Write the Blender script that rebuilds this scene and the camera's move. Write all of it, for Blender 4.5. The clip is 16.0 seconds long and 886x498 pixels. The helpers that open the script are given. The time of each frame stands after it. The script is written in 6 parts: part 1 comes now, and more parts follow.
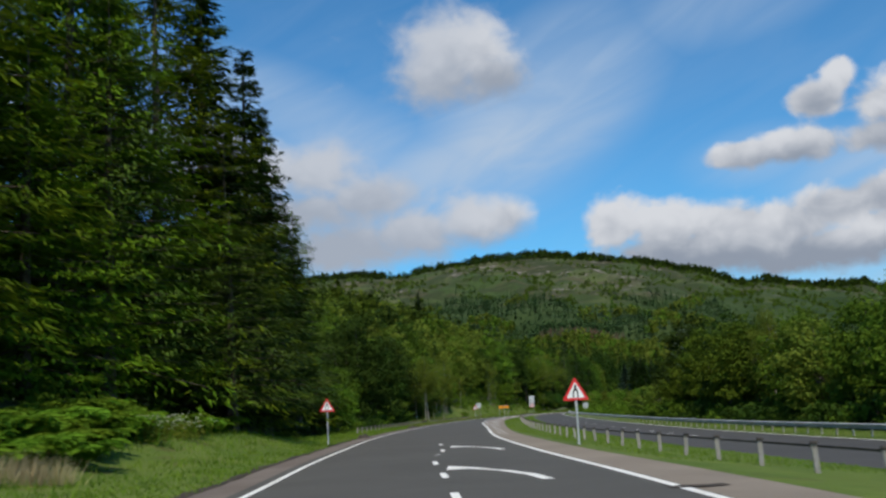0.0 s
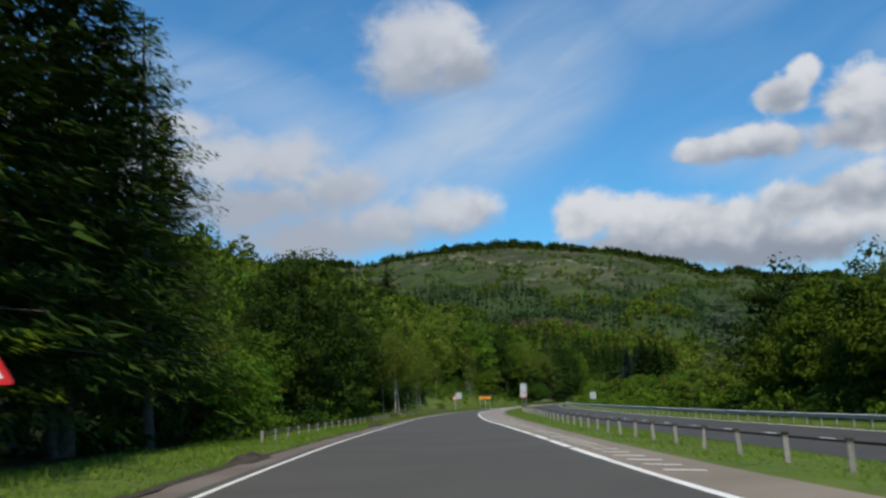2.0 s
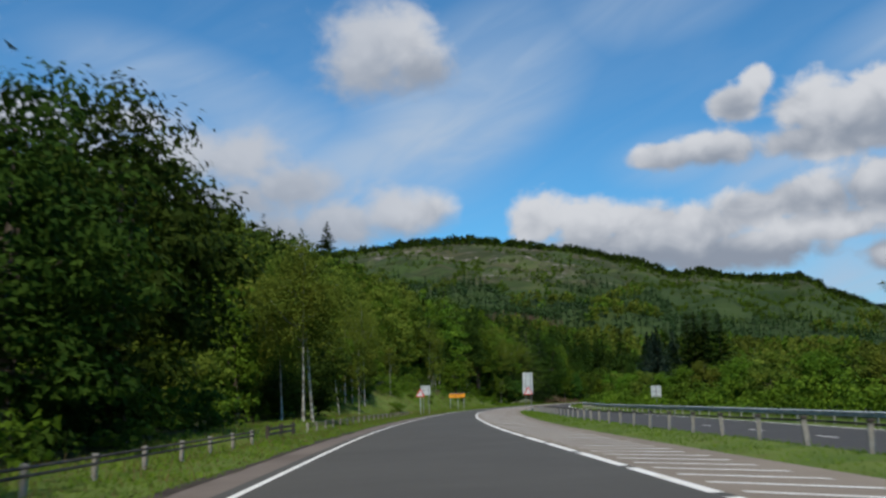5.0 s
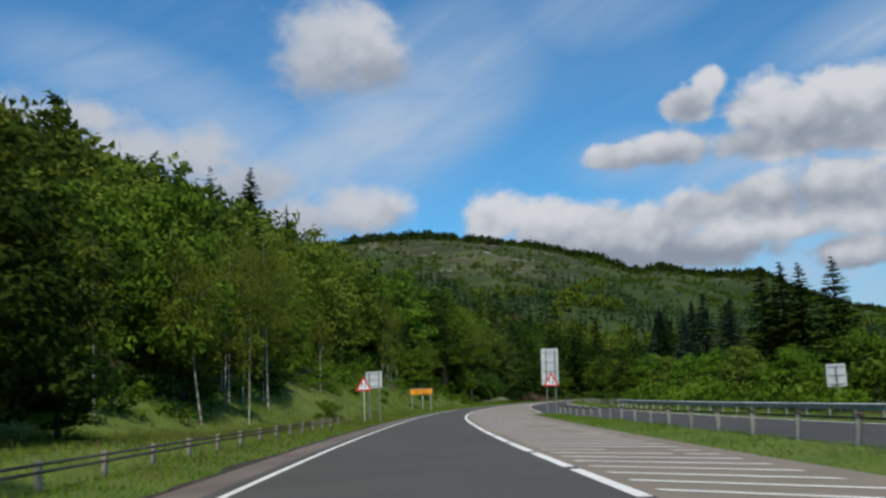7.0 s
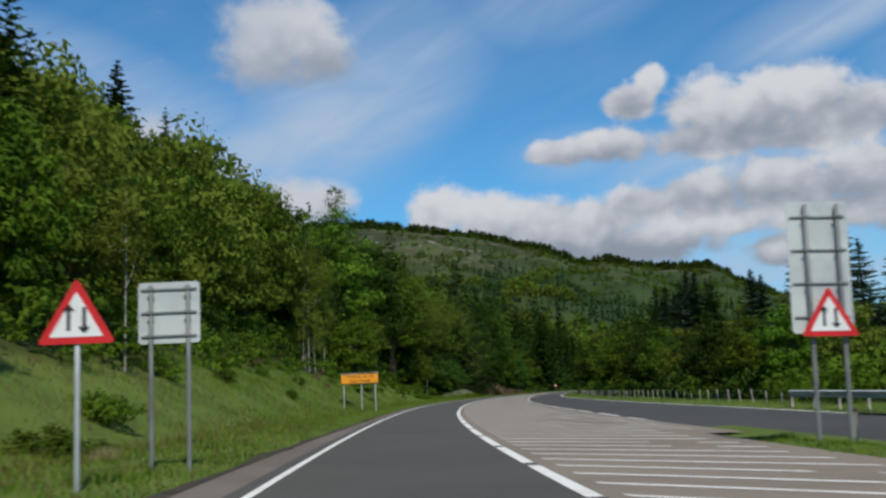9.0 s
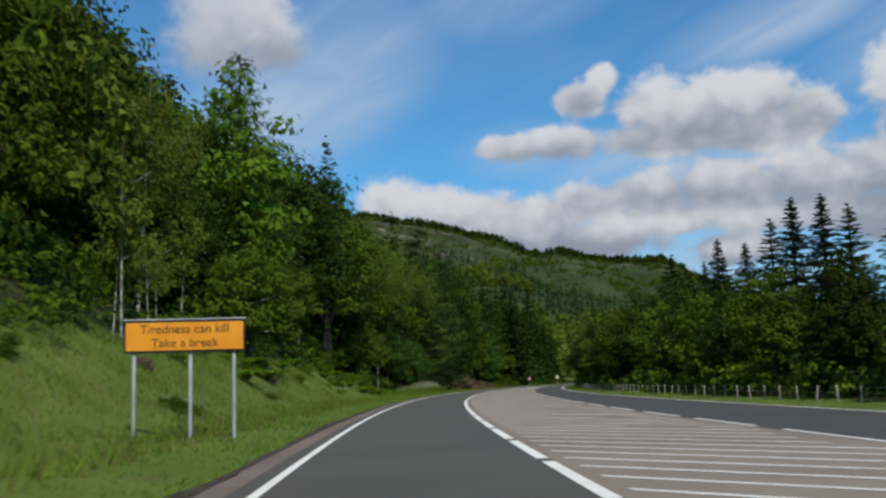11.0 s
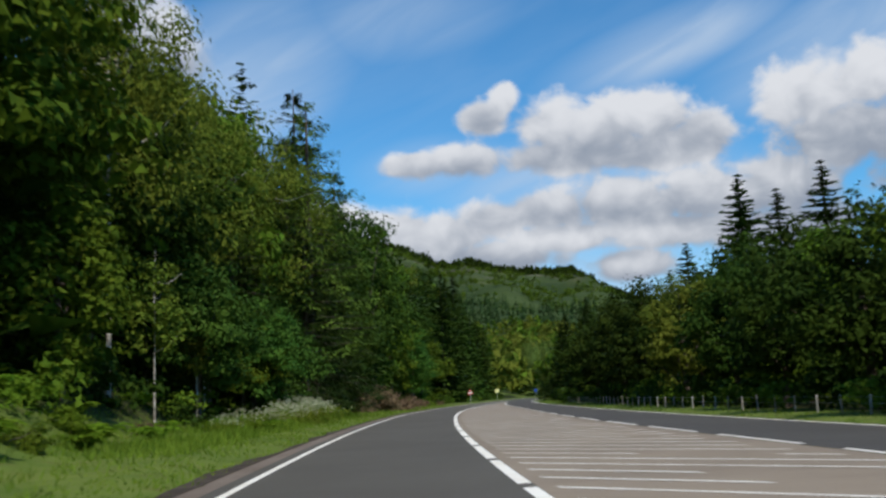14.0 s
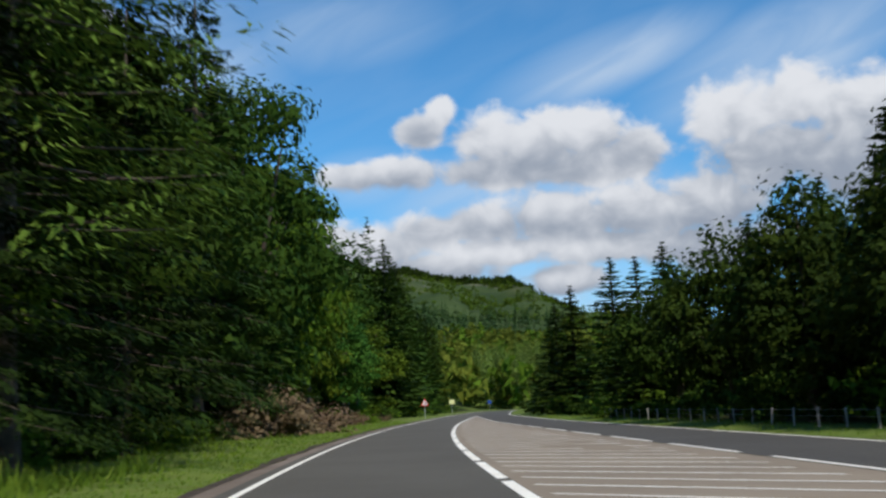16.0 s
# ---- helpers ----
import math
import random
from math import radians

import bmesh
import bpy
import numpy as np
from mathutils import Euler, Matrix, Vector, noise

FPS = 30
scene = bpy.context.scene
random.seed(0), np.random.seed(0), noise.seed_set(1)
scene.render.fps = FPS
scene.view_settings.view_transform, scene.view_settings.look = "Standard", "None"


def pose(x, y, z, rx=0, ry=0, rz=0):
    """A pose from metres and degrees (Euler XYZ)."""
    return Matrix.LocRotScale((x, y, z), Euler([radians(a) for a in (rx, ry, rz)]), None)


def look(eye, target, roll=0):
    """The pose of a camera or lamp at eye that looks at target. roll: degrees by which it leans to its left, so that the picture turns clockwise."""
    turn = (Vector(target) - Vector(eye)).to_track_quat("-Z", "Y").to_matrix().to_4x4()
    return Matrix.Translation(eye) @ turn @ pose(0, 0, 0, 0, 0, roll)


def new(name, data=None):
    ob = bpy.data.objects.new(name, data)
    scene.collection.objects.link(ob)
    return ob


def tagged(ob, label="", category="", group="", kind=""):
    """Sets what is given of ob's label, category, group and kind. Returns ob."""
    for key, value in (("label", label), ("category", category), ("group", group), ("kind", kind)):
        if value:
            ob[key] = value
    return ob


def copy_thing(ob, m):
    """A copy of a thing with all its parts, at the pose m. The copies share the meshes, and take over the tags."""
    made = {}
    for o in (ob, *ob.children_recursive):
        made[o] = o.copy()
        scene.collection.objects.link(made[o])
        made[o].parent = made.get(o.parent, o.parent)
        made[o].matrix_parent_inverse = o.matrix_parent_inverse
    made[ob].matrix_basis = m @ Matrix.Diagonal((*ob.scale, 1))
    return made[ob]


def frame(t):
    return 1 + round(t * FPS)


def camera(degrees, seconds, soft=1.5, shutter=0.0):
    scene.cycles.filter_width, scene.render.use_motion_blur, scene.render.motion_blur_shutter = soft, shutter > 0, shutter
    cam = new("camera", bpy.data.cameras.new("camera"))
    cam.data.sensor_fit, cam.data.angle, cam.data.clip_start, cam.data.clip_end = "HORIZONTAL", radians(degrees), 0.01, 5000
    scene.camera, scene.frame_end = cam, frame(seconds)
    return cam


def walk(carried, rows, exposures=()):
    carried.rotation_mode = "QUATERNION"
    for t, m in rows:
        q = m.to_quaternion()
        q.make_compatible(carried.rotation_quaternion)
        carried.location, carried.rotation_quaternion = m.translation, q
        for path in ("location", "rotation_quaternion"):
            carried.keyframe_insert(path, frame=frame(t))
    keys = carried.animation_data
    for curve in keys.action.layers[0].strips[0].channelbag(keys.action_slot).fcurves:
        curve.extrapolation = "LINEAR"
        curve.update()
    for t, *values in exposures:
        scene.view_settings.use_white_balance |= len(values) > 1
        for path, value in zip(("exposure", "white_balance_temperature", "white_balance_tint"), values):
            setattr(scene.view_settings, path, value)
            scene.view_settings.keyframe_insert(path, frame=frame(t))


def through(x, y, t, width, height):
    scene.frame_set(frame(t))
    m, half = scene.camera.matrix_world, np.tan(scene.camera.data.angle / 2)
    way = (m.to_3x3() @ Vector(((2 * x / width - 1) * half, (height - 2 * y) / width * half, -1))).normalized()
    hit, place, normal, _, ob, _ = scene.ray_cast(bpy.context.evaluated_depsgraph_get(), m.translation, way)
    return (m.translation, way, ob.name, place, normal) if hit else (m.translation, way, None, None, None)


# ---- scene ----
cam = camera(47.3, 16.0, 2.55, 0.2)
EYE = 1.22
# seconds, x, y, yaw, pitch, roll
PATH = [
    (0, 0.000, 0.001, 0.30, 9.31, -3.10),
    (0.5, -0.408, 10.247, 0.16, 8.98, -2.85),
    (1, -0.785, 20.495, -0.01, 8.66, -3.18),
    (1.5, -1.248, 30.718, -0.86, 8.69, -3.10),
    (2, -1.567, 41.230, -1.47, 8.78, -2.87),
    (2.5, -1.746, 51.975, -2.28, 8.59, -2.70),
    (3, -1.891, 63.013, -2.26, 8.74, -2.34),
    (3.5, -2.033, 74.104, -2.78, 8.74, -2.30),
    (4, -1.930, 85.965, -3.22, 8.73, -2.27),
    (4.5, -1.600, 98.369, -3.64, 8.71, -2.24),
    (5, -1.064, 111.088, -4.09, 8.70, -2.23),
    (5.5, -0.339, 123.894, -4.64, 8.69, -2.23),
    (6, 0.255, 136.705, -5.23, 8.63, -2.89),
    (6.5, 1.008, 149.446, -6.21, 8.43, -2.77),
    (7, 1.949, 162.172, -6.60, 8.56, -2.56),
    (7.5, 2.874, 175.025, -7.09, 8.59, -2.59),
    (8, 3.973, 187.926, -8.20, 8.48, -2.78),
    (8.5, 5.250, 200.750, -8.62, 8.32, -2.73),
    (9, 6.713, 213.443, -9.84, 8.08, -2.62),
    (9.5, 8.054, 226.311, -10.58, 8.01, -2.52),
    (10, 9.701, 239.223, -11.26, 7.86, -2.26),
    (10.5, 11.660, 252.116, -11.96, 7.71, -1.97),
    (11, 13.934, 264.928, -12.75, 7.59, -1.74),
    (11.5, 16.531, 277.597, -13.71, 7.57, -1.69),
    (12, 19.030, 290.157, -15.13, 8.01, -2.57),
    (12.5, 21.703, 302.760, -15.95, 8.36, -2.46),
    (13, 24.531, 315.383, -17.08, 8.58, -3.08),
    (13.5, 27.579, 327.870, -18.11, 8.46, -3.36),
    (14, 30.828, 340.107, -18.29, 8.35, -2.65),
    (14.5, 34.079, 351.988, -18.74, 8.31, -2.46),
    (15, 37.449, 363.940, -20.33, 8.49, -2.48),
    (15.5, 41.065, 376.006, -21.00, 8.72, -1.87),
    (16, 44.959, 387.888, -22.02, 8.91, -2.51),
]


def aim(x, y, yaw, pitch, roll):
    a, b = radians(yaw), radians(pitch)
    ahead = Vector((-math.sin(a) * math.cos(b), math.cos(a) * math.cos(b), math.sin(b)))
    eye = Vector((x, y, EYE))
    return look(eye, eye + ahead * 10, roll)


walk(cam, [(t, aim(x, y, yaw, pitch, roll)) for t, x, y, yaw, pitch, roll in PATH], [(0.0, 0.10), (1.5, 0.12), (3.0, 0.06), (9.0, 0.02), (12.0, 0.04), (13.0, 0.12), (14.5, 0.24), (16.0, 0.26)])

# ---- world: blue summer sky with broken cumulus ----
SUN_TO = Vector((0.05, -0.82, 1.04)).normalized()
world = bpy.data.worlds.new("sky")
scene.world = world
world.use_nodes = True
wt = world.node_tree
wt.nodes.clear()


def nd(tree, kind, operation=None, use_clamp=None, interpolation_type=None, data_type=None, blend_type=None, noise_dimensions=None, voronoi_dimensions=None, feature=None, sky_type=None, sun_disc=None, node_tree=None):
    n = tree.nodes.new(kind)
    if operation is not None:
        n.operation = operation
    if use_clamp is not None:
        n.use_clamp = use_clamp
    if interpolation_type is not None:
        n.interpolation_type = interpolation_type
    if data_type is not None:
        n.data_type = data_type
    if blend_type is not None:
        n.blend_type = blend_type
    if noise_dimensions is not None:
        n.noise_dimensions = noise_dimensions
    if voronoi_dimensions is not None:
        n.voronoi_dimensions = voronoi_dimensions
    if feature is not None:
        n.feature = feature
    if sky_type is not None:
        n.sky_type = sky_type
    if sun_disc is not None:
        n.sun_disc = sun_disc
    if node_tree is not None:
        n.node_tree = node_tree
    return n


def put(tree, sock, v):
    if isinstance(v, (int, float)):
        sock.default_value = v
    elif isinstance(v, (tuple, list)):
        sock.default_value = v
    else:
        tree.links.new(v, sock)


def calc(tree, op, a, b=0.0, c=0.0, clamp=False):
    n = nd(tree, "ShaderNodeMath", operation=op, use_clamp=clamp)
    put(tree, n.inputs[0], a)
    put(tree, n.inputs[1], b)
    put(tree, n.inputs[2], c)
    return n.outputs[0]


def span(tree, v, a, b, c=0.0, d=1.0):
    n = nd(tree, "ShaderNodeMapRange", interpolation_type="SMOOTHSTEP")
    for i, w in enumerate((v, a, b, c, d)):
        put(tree, n.inputs[i], w)
    return n.outputs[0]


def blend(tree, f, a, b, how="MIX"):
    n = nd(tree, "ShaderNodeMix", data_type="RGBA", blend_type=how)
    put(tree, n.inputs[0], f)
    put(tree, n.inputs[6], a)
    put(tree, n.inputs[7], b)
    return n.outputs[2]


def rgb(r, g, b):
    return (r, g, b, 1.0)


def cloud_group():
    """Cloud density and height within the heap, over azimuth and elevation (degrees)."""
    g = bpy.data.node_groups.new("cloud_field", "ShaderNodeTree")
    g.interface.new_socket("az", in_out="INPUT", socket_type="NodeSocketFloat")
    g.interface.new_socket("el", in_out="INPUT", socket_type="NodeSocketFloat")
    g.interface.new_socket("density", in_out="OUTPUT", socket_type="NodeSocketFloat")
    g.interface.new_socket("rise", in_out="OUTPUT", socket_type="NodeSocketFloat")
    gi, go = g.nodes.new("NodeGroupInput"), g.nodes.new("NodeGroupOutput")
    az, el = gi.outputs["az"], gi.outputs["el"]
    co = nd(g, "ShaderNodeCombineXYZ")
    put(g, co.inputs[0], az)
    put(g, co.inputs[1], calc(g, "MULTIPLY", el, 1.25))

    def noise2(scale, detail, rough, dist):
        n = nd(g, "ShaderNodeTexNoise", noise_dimensions="2D")
        g.links.new(co.outputs[0], n.inputs["Vector"])
        n.inputs["Scale"].default_value, n.inputs["Detail"].default_value = scale, detail
        n.inputs["Roughness"].default_value, n.inputs["Distortion"].default_value = rough, dist
        return calc(g, "SUBTRACT", n.outputs["Fac"], 0.5)

    # azimuth, elevation, half width, half height
    heaps = [
        (0.6, 20.3, 2.7, 2.1), (2.4, 20.4, 1.8, 1.6), (0.2, 18.9, 2.5, 1.4), (3.0, 18.9, 2.0, 1.3), 
        (25.0, 15.0, 1.9, 1.6), (28.0, 14.6, 2.6, 1.7), (31.0, 14.8, 2.1, 1.5), (33.2, 13.7, 1.6, 1.4), (26.0, 13.2, 3.6, 1.0), (30.6, 13.0, 3.0, 1.0),
        (20.9, 15.6, 1.3, 1.0), (22.2, 16.6, 0.9, 0.8), (19.6, 13.3, 2.2, 0.9), (17.0, 13.2, 1.8, 0.7),
        (9.6, 10.2, 1.6, 1.3), (12.4, 9.8, 2.2, 1.3), (15.6, 9.4, 2.6, 1.4), (18.6, 9.0, 2.4, 1.2), (21.0, 9.8, 2.0, 1.0), (24.4, 10.2, 2.6, 1.1), (28.6, 10.4, 3.2, 1.4), (32.8, 10.5, 3.0, 1.4), (37.0, 10.4, 3.2, 1.6),
        (14.0, 8.0, 5.0, 1.3), (20.5, 7.6, 4.4, 1.0), (25.4, 8.6, 3.4, 0.8), (31.0, 8.6, 4.2, 0.9), (28.9, 6.9, 2.2, 0.8), (37.0, 8.2, 4.0, 1.2),
        (38.8, 15.2, 2.4, 1.7), (42.2, 15.6, 2.6, 1.7), (45.6, 14.4, 3.0, 2.0), (41.0, 12.8, 3.6, 1.8), (46.5, 11.6, 4.5, 2.4),
        (-7.8, 13.9, 3.0, 1.5), (-4.4, 12.2, 2.8, 1.4), (-11.4, 14.0, 3.4, 1.5), (-15.4, 13.4, 3.6, 1.5), (-9.0, 11.6, 5.0, 1.4), (-19.0, 15.6, 4.2, 1.4), (-13.6, 15.9, 3.0, 0.8),
        (-1.8, 10.3, 2.6, 1.3), (1.6, 10.8, 2.2, 1.3), (3.4, 11.0, 1.4, 1.1), (-6.0, 9.6, 4.5, 1.4),
        (-32.0, 18.0, 8.0, 4.0), (62.0, 16.0, 9.0, 5.0),
    ]
    # whole clouds, for their lit tops and grey undersides
    clouds = [(1.2, 19.6, 4.0, 2.4), (28.6, 14.2, 7.0, 2.3), (18.4, 13.2, 4.0, 1.1), (21.4, 16.0, 1.8, 1.3), (14.0, 9.0, 6.5, 1.9), (30.0, 10.4, 10.0, 1.7), (27.0, 8.0, 9.0, 1.2), (28.9, 6.7, 3.0, 0.9), (42.5, 14.0, 6.5, 3.2),
              (-9.0, 13.0, 8.0, 2.2), (-17.0, 15.4, 6.0, 1.6), (1.0, 10.4, 5.0, 1.6), (-32.0, 18.0, 8.0, 4.0), (62.0, 16.0, 9.0, 5.0)]

    def inside(a, e, ra, re):
        x = calc(g, "MULTIPLY", calc(g, "SUBTRACT", az, a), 1 / ra)
        y = calc(g, "MULTIPLY", calc(g, "SUBTRACT", el, e), 1 / re)
        d = calc(g, "SQRT", calc(g, "ADD", calc(g, "MULTIPLY", x, x), calc(g, "MULTIPLY", y, y)))
        return calc(g, "SUBTRACT", 1.0, d), y

    best, total, high = None, None, None
    for row in heaps:
        v = inside(*row)[0]
        best = v if best is None else calc(g, "SMOOTH_MAX", best, v, 0.4)
    for row in clouds:
        v, y = inside(*row)
        w = calc(g, "POWER", 20.0, calc(g, "MAXIMUM", v, -2.0))
        total = w if total is None else calc(g, "ADD", total, w)
        high = calc(g, "MULTIPLY", w, y) if high is None else calc(g, "MULTIPLY_ADD", w, y, high)
    coarse, fine = noise2(0.42, 4.0, 0.5, 0.3), noise2(1.5, 3.0, 0.5, 0.2)
    cell = nd(g, "ShaderNodeTexVoronoi", voronoi_dimensions="2D", feature="SMOOTH_F1")
    g.links.new(co.outputs[0], cell.inputs["Vector"])
    cell.inputs["Scale"].default_value = 0.95
    puff = calc(g, "SUBTRACT", 0.45, cell.outputs["Distance"])
    rough = calc(g, "ADD", calc(g, "MULTIPLY", coarse, 1.15), calc(g, "ADD", calc(g, "MULTIPLY", fine, 0.30), calc(g, "MULTIPLY", puff, 0.22)))
    rise = calc(g, "DIVIDE", high, calc(g, "ADD", total, 0.0001))
    g.links.new(calc(g, "ADD", calc(g, "MAXIMUM", best, -0.8), rough), go.inputs["density"])
    g.links.new(calc(g, "ADD", rise, calc(g, "ADD", calc(g, "MULTIPLY", puff, 0.35), calc(g, "MULTIPLY", coarse, 1.3))), go.inputs["rise"])
    return g


def build_world():
    t = wt
    out, bg = nd(t, "ShaderNodeOutputWorld"), nd(t, "ShaderNodeBackground")
    t.links.new(bg.outputs[0], out.inputs[0])
    sky = nd(t, "ShaderNodeTexSky", sky_type="NISHITA", sun_disc=False)
    sky.sun_elevation = math.asin(SUN_TO.z)
    sky.sun_rotation = math.atan2(SUN_TO.x, SUN_TO.y)
    sky.air_density, sky.dust_density, sky.ozone_density = 1.0, 0.4, 2.2
    tc = nd(t, "ShaderNodeTexCoord")
    sep = nd(t, "ShaderNodeSeparateXYZ")
    t.links.new(tc.outputs["Generated"], sep.inputs[0])
    az = calc(t, "MULTIPLY", calc(t, "ARCTAN2", sep.outputs[0], sep.outputs[1]), 180 / math.pi)
    el = calc(t, "MULTIPLY", calc(t, "ARCSINE", sep.outputs[2]), 180 / math.pi)
    heap = nd(t, "ShaderNodeGroup", node_tree=cloud_group())
    put(t, heap.inputs[0], az)
    put(t, heap.inputs[1], el)
    # the western clouds are older and softer than the eastern ones
    body = span(t, heap.outputs["density"], span(t, az, 2.0, 9.0, -0.62, -0.34), span(t, az, 2.0, 9.0, 0.62, 0.26))
    shade = span(t, heap.outputs["rise"], 0.80, -0.75)
    # high thin veils, combed along the wind
    co = nd(t, "ShaderNodeCombineXYZ")
    put(t, co.inputs[0], calc(t, "ADD", calc(t, "MULTIPLY", az, 0.05), calc(t, "MULTIPLY", el, 0.04)))
    put(t, co.inputs[1], calc(t, "ADD", calc(t, "MULTIPLY", el, 0.26), calc(t, "MULTIPLY", az, -0.11)))
    veil = nd(t, "ShaderNodeTexNoise", noise_dimensions="2D")
    t.links.new(co.outputs[0], veil.inputs["Vector"])
    veil.inputs["Scale"].default_value, veil.inputs["Detail"].default_value = 1.5, 5.0
    veil.inputs["Distortion"].default_value = 0.5
    soft = span(t, veil.outputs["Fac"], 0.22, 0.78)
    thin = calc(t, "MULTIPLY", soft, 0.10)
    # azimuth, elevation, half length, half width, slope in degrees, strength
    for a, e, la, wa, tilt, much in ((5.0, 16.4, 10.0, 5.0, 31, 0.98), (0.5, 13.4, 7.0, 3.6, 10, 0.85), (-11.0, 18.0, 9.0, 2.8, -14, 0.62), (-6.0, 15.4, 7.0, 3.0, 0, 0.60),
                                     (31.8, 18.7, 7.8, 2.0, 14, 0.85), (41.8, 17.9, 9.0, 3.0, 15, 0.90), (16.0, 21.4, 8.0, 2.8, 4, 0.45), (27.0, 11.6, 10.0, 3.0, 0, 0.75), (18.0, 13.0, 5.0, 1.9, 4, 0.55), (22.0, 8.4, 13.0, 2.4, 0, 0.70), (27.0, 5.6, 14.0, 3.4, 0, 0.85)):
        c, s = math.cos(radians(tilt)), math.sin(radians(tilt))
        x, y = calc(t, "SUBTRACT", az, a), calc(t, "SUBTRACT", el, e)
        p = calc(t, "ADD", calc(t, "MULTIPLY", x, c / la), calc(t, "MULTIPLY", y, s / la))
        q = calc(t, "ADD", calc(t, "MULTIPLY", x, -s / wa), calc(t, "MULTIPLY", y, c / wa))
        v = span(t, calc(t, "SQRT", calc(t, "ADD", calc(t, "MULTIPLY", p, p), calc(t, "MULTIPLY", q, q))), 1.25, 0.15)
        v = calc(t, "MULTIPLY", v, calc(t, "ADD", 0.50 * much, calc(t, "MULTIPLY", soft, 0.55 * much)))
        thin = calc(t, "MAXIMUM", thin, v)
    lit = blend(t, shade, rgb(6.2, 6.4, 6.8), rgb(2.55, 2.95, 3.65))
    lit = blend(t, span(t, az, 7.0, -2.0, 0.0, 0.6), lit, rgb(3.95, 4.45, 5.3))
    blue = blend(t, 1.0, sky.outputs[0], rgb(0.41, 0.95, 1.24), "MULTIPLY")
    c1 = blend(t, thin, blue, rgb(4.0, 5.1, 6.6))
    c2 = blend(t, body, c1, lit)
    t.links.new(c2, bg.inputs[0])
    bg.inputs[1].default_value = 0.10


build_world()
sun = new("sun", bpy.data.lights.new("sun", "SUN"))
sun.data.energy, sun.data.angle, sun.data.color = 3.5, radians(1.5), (1.0, 0.93, 0.80)
sun.matrix_world = look(SUN_TO * 50, (0, 0, 0))


# ---- materials ----


def material(name):
    m = bpy.data.materials.new(name)
    m.use_nodes = True
    t = m.node_tree
    p = t.nodes["Principled BSDF"]
    return m, t, p


def noise_of(t, scale, detail=4.0, rough=0.55, dist=0.0, vec=None, stretch=None):
    n = nd(t, "ShaderNodeTexNoise")
    n.inputs["Scale"].default_value, n.inputs["Detail"].default_value = scale, detail
    n.inputs["Roughness"].default_value, n.inputs["Distortion"].default_value = rough, dist
    if vec is None:
        vec = nd(t, "ShaderNodeNewGeometry").outputs["Position"]
    if stretch:
        mp = nd(t, "ShaderNodeMapping")
        t.links.new(vec, mp.inputs[0])
        mp.inputs["Scale"].default_value = stretch
        vec = mp.outputs[0]
    t.links.new(vec, n.inputs["Vector"])
    return n.outputs["Fac"]


def bump(t, p, h, strength, dist):
    b = nd(t, "ShaderNodeBump")
    b.inputs["Strength"].default_value, b.inputs["Distance"].default_value = strength, dist
    t.links.new(h, b.inputs["Height"])
    t.links.new(b.outputs[0], p.inputs["Normal"])


def surface(name, dark, light, scale, rough=0.85, fine=60.0, fine_amount=0.35, bumps=0.3, bdist=0.01, metal=0.0, spec=0.3, stretch=None, obj=False):
    """A plain surface of two tones at two scales with fine relief."""
    m, t, p = material(name)
    vec = nd(t, "ShaderNodeTexCoord").outputs["Object"] if obj else None
    big = noise_of(t, scale, 5.0, 0.6, 0.3, vec, stretch)
    small = noise_of(t, fine, 3.0, 0.6, 0.0, vec, stretch)
    f = calc(t, "ADD", span(t, big, 0.3, 0.7), calc(t, "MULTIPLY", calc(t, "SUBTRACT", small, 0.5), fine_amount * 2), 0, True)
    t.links.new(blend(t, f, rgb(*dark), rgb(*light)), p.inputs["Base Color"])
    p.inputs["Roughness"].default_value, p.inputs["Metallic"].default_value = rough, metal
    p.inputs["Specular IOR Level"].default_value = spec
    bump(t, p, small, bumps, bdist)
    return m


def foliage(name, dark, light, tip, through=0.25, rough=0.7):
    """Leaves: tone by leaf, by tree and by a slow drift; some light passes through."""
    m, t, p = material(name)
    g = nd(t, "ShaderNodeNewGeometry")
    o = nd(t, "ShaderNodeObjectInfo")
    drift = noise_of(t, 0.55, 2.0, 0.5)
    leaf = g.outputs["Random Per Island"]
    f = calc(t, "ADD", calc(t, "MULTIPLY", leaf, 0.26), calc(t, "MULTIPLY", span(t, drift, 0.3, 0.7), 0.70), 0, True)
    col = blend(t, f, rgb(*dark), rgb(*light))
    col = blend(t, calc(t, "MULTIPLY", span(t, leaf, 0.86, 1.0), 0.25), col, rgb(*tip))
    tone = nd(t, "ShaderNodeHueSaturation")
    put(t, tone.inputs["Hue"], calc(t, "ADD", 0.485, calc(t, "MULTIPLY", o.outputs["Random"], 0.03)))
    own = nd(t, "ShaderNodeAttribute")
    own.attribute_name = "tone"
    put(t, tone.inputs["Value"], calc(t, "ADD", calc(t, "ADD", 0.78, own.outputs["Fac"]), calc(t, "MULTIPLY", o.outputs["Random"], 0.45)))
    t.links.new(col, tone.inputs["Color"])
    t.links.new(tone.outputs[0], p.inputs["Base Color"])
    p.inputs["Roughness"].default_value = rough
    p.inputs["Specular IOR Level"].default_value = 0.05
    tr = nd(t, "ShaderNodeBsdfTranslucent")
    t.links.new(tone.outputs[0], tr.inputs[0])
    mix = nd(t, "ShaderNodeMixShader")
    mix.inputs[0].default_value = through
    t.links.new(p.outputs[0], mix.inputs[1])
    t.links.new(tr.outputs[0], mix.inputs[2])
    t.links.new(mix.outputs[0], t.nodes["Material Output"].inputs[0])
    return m


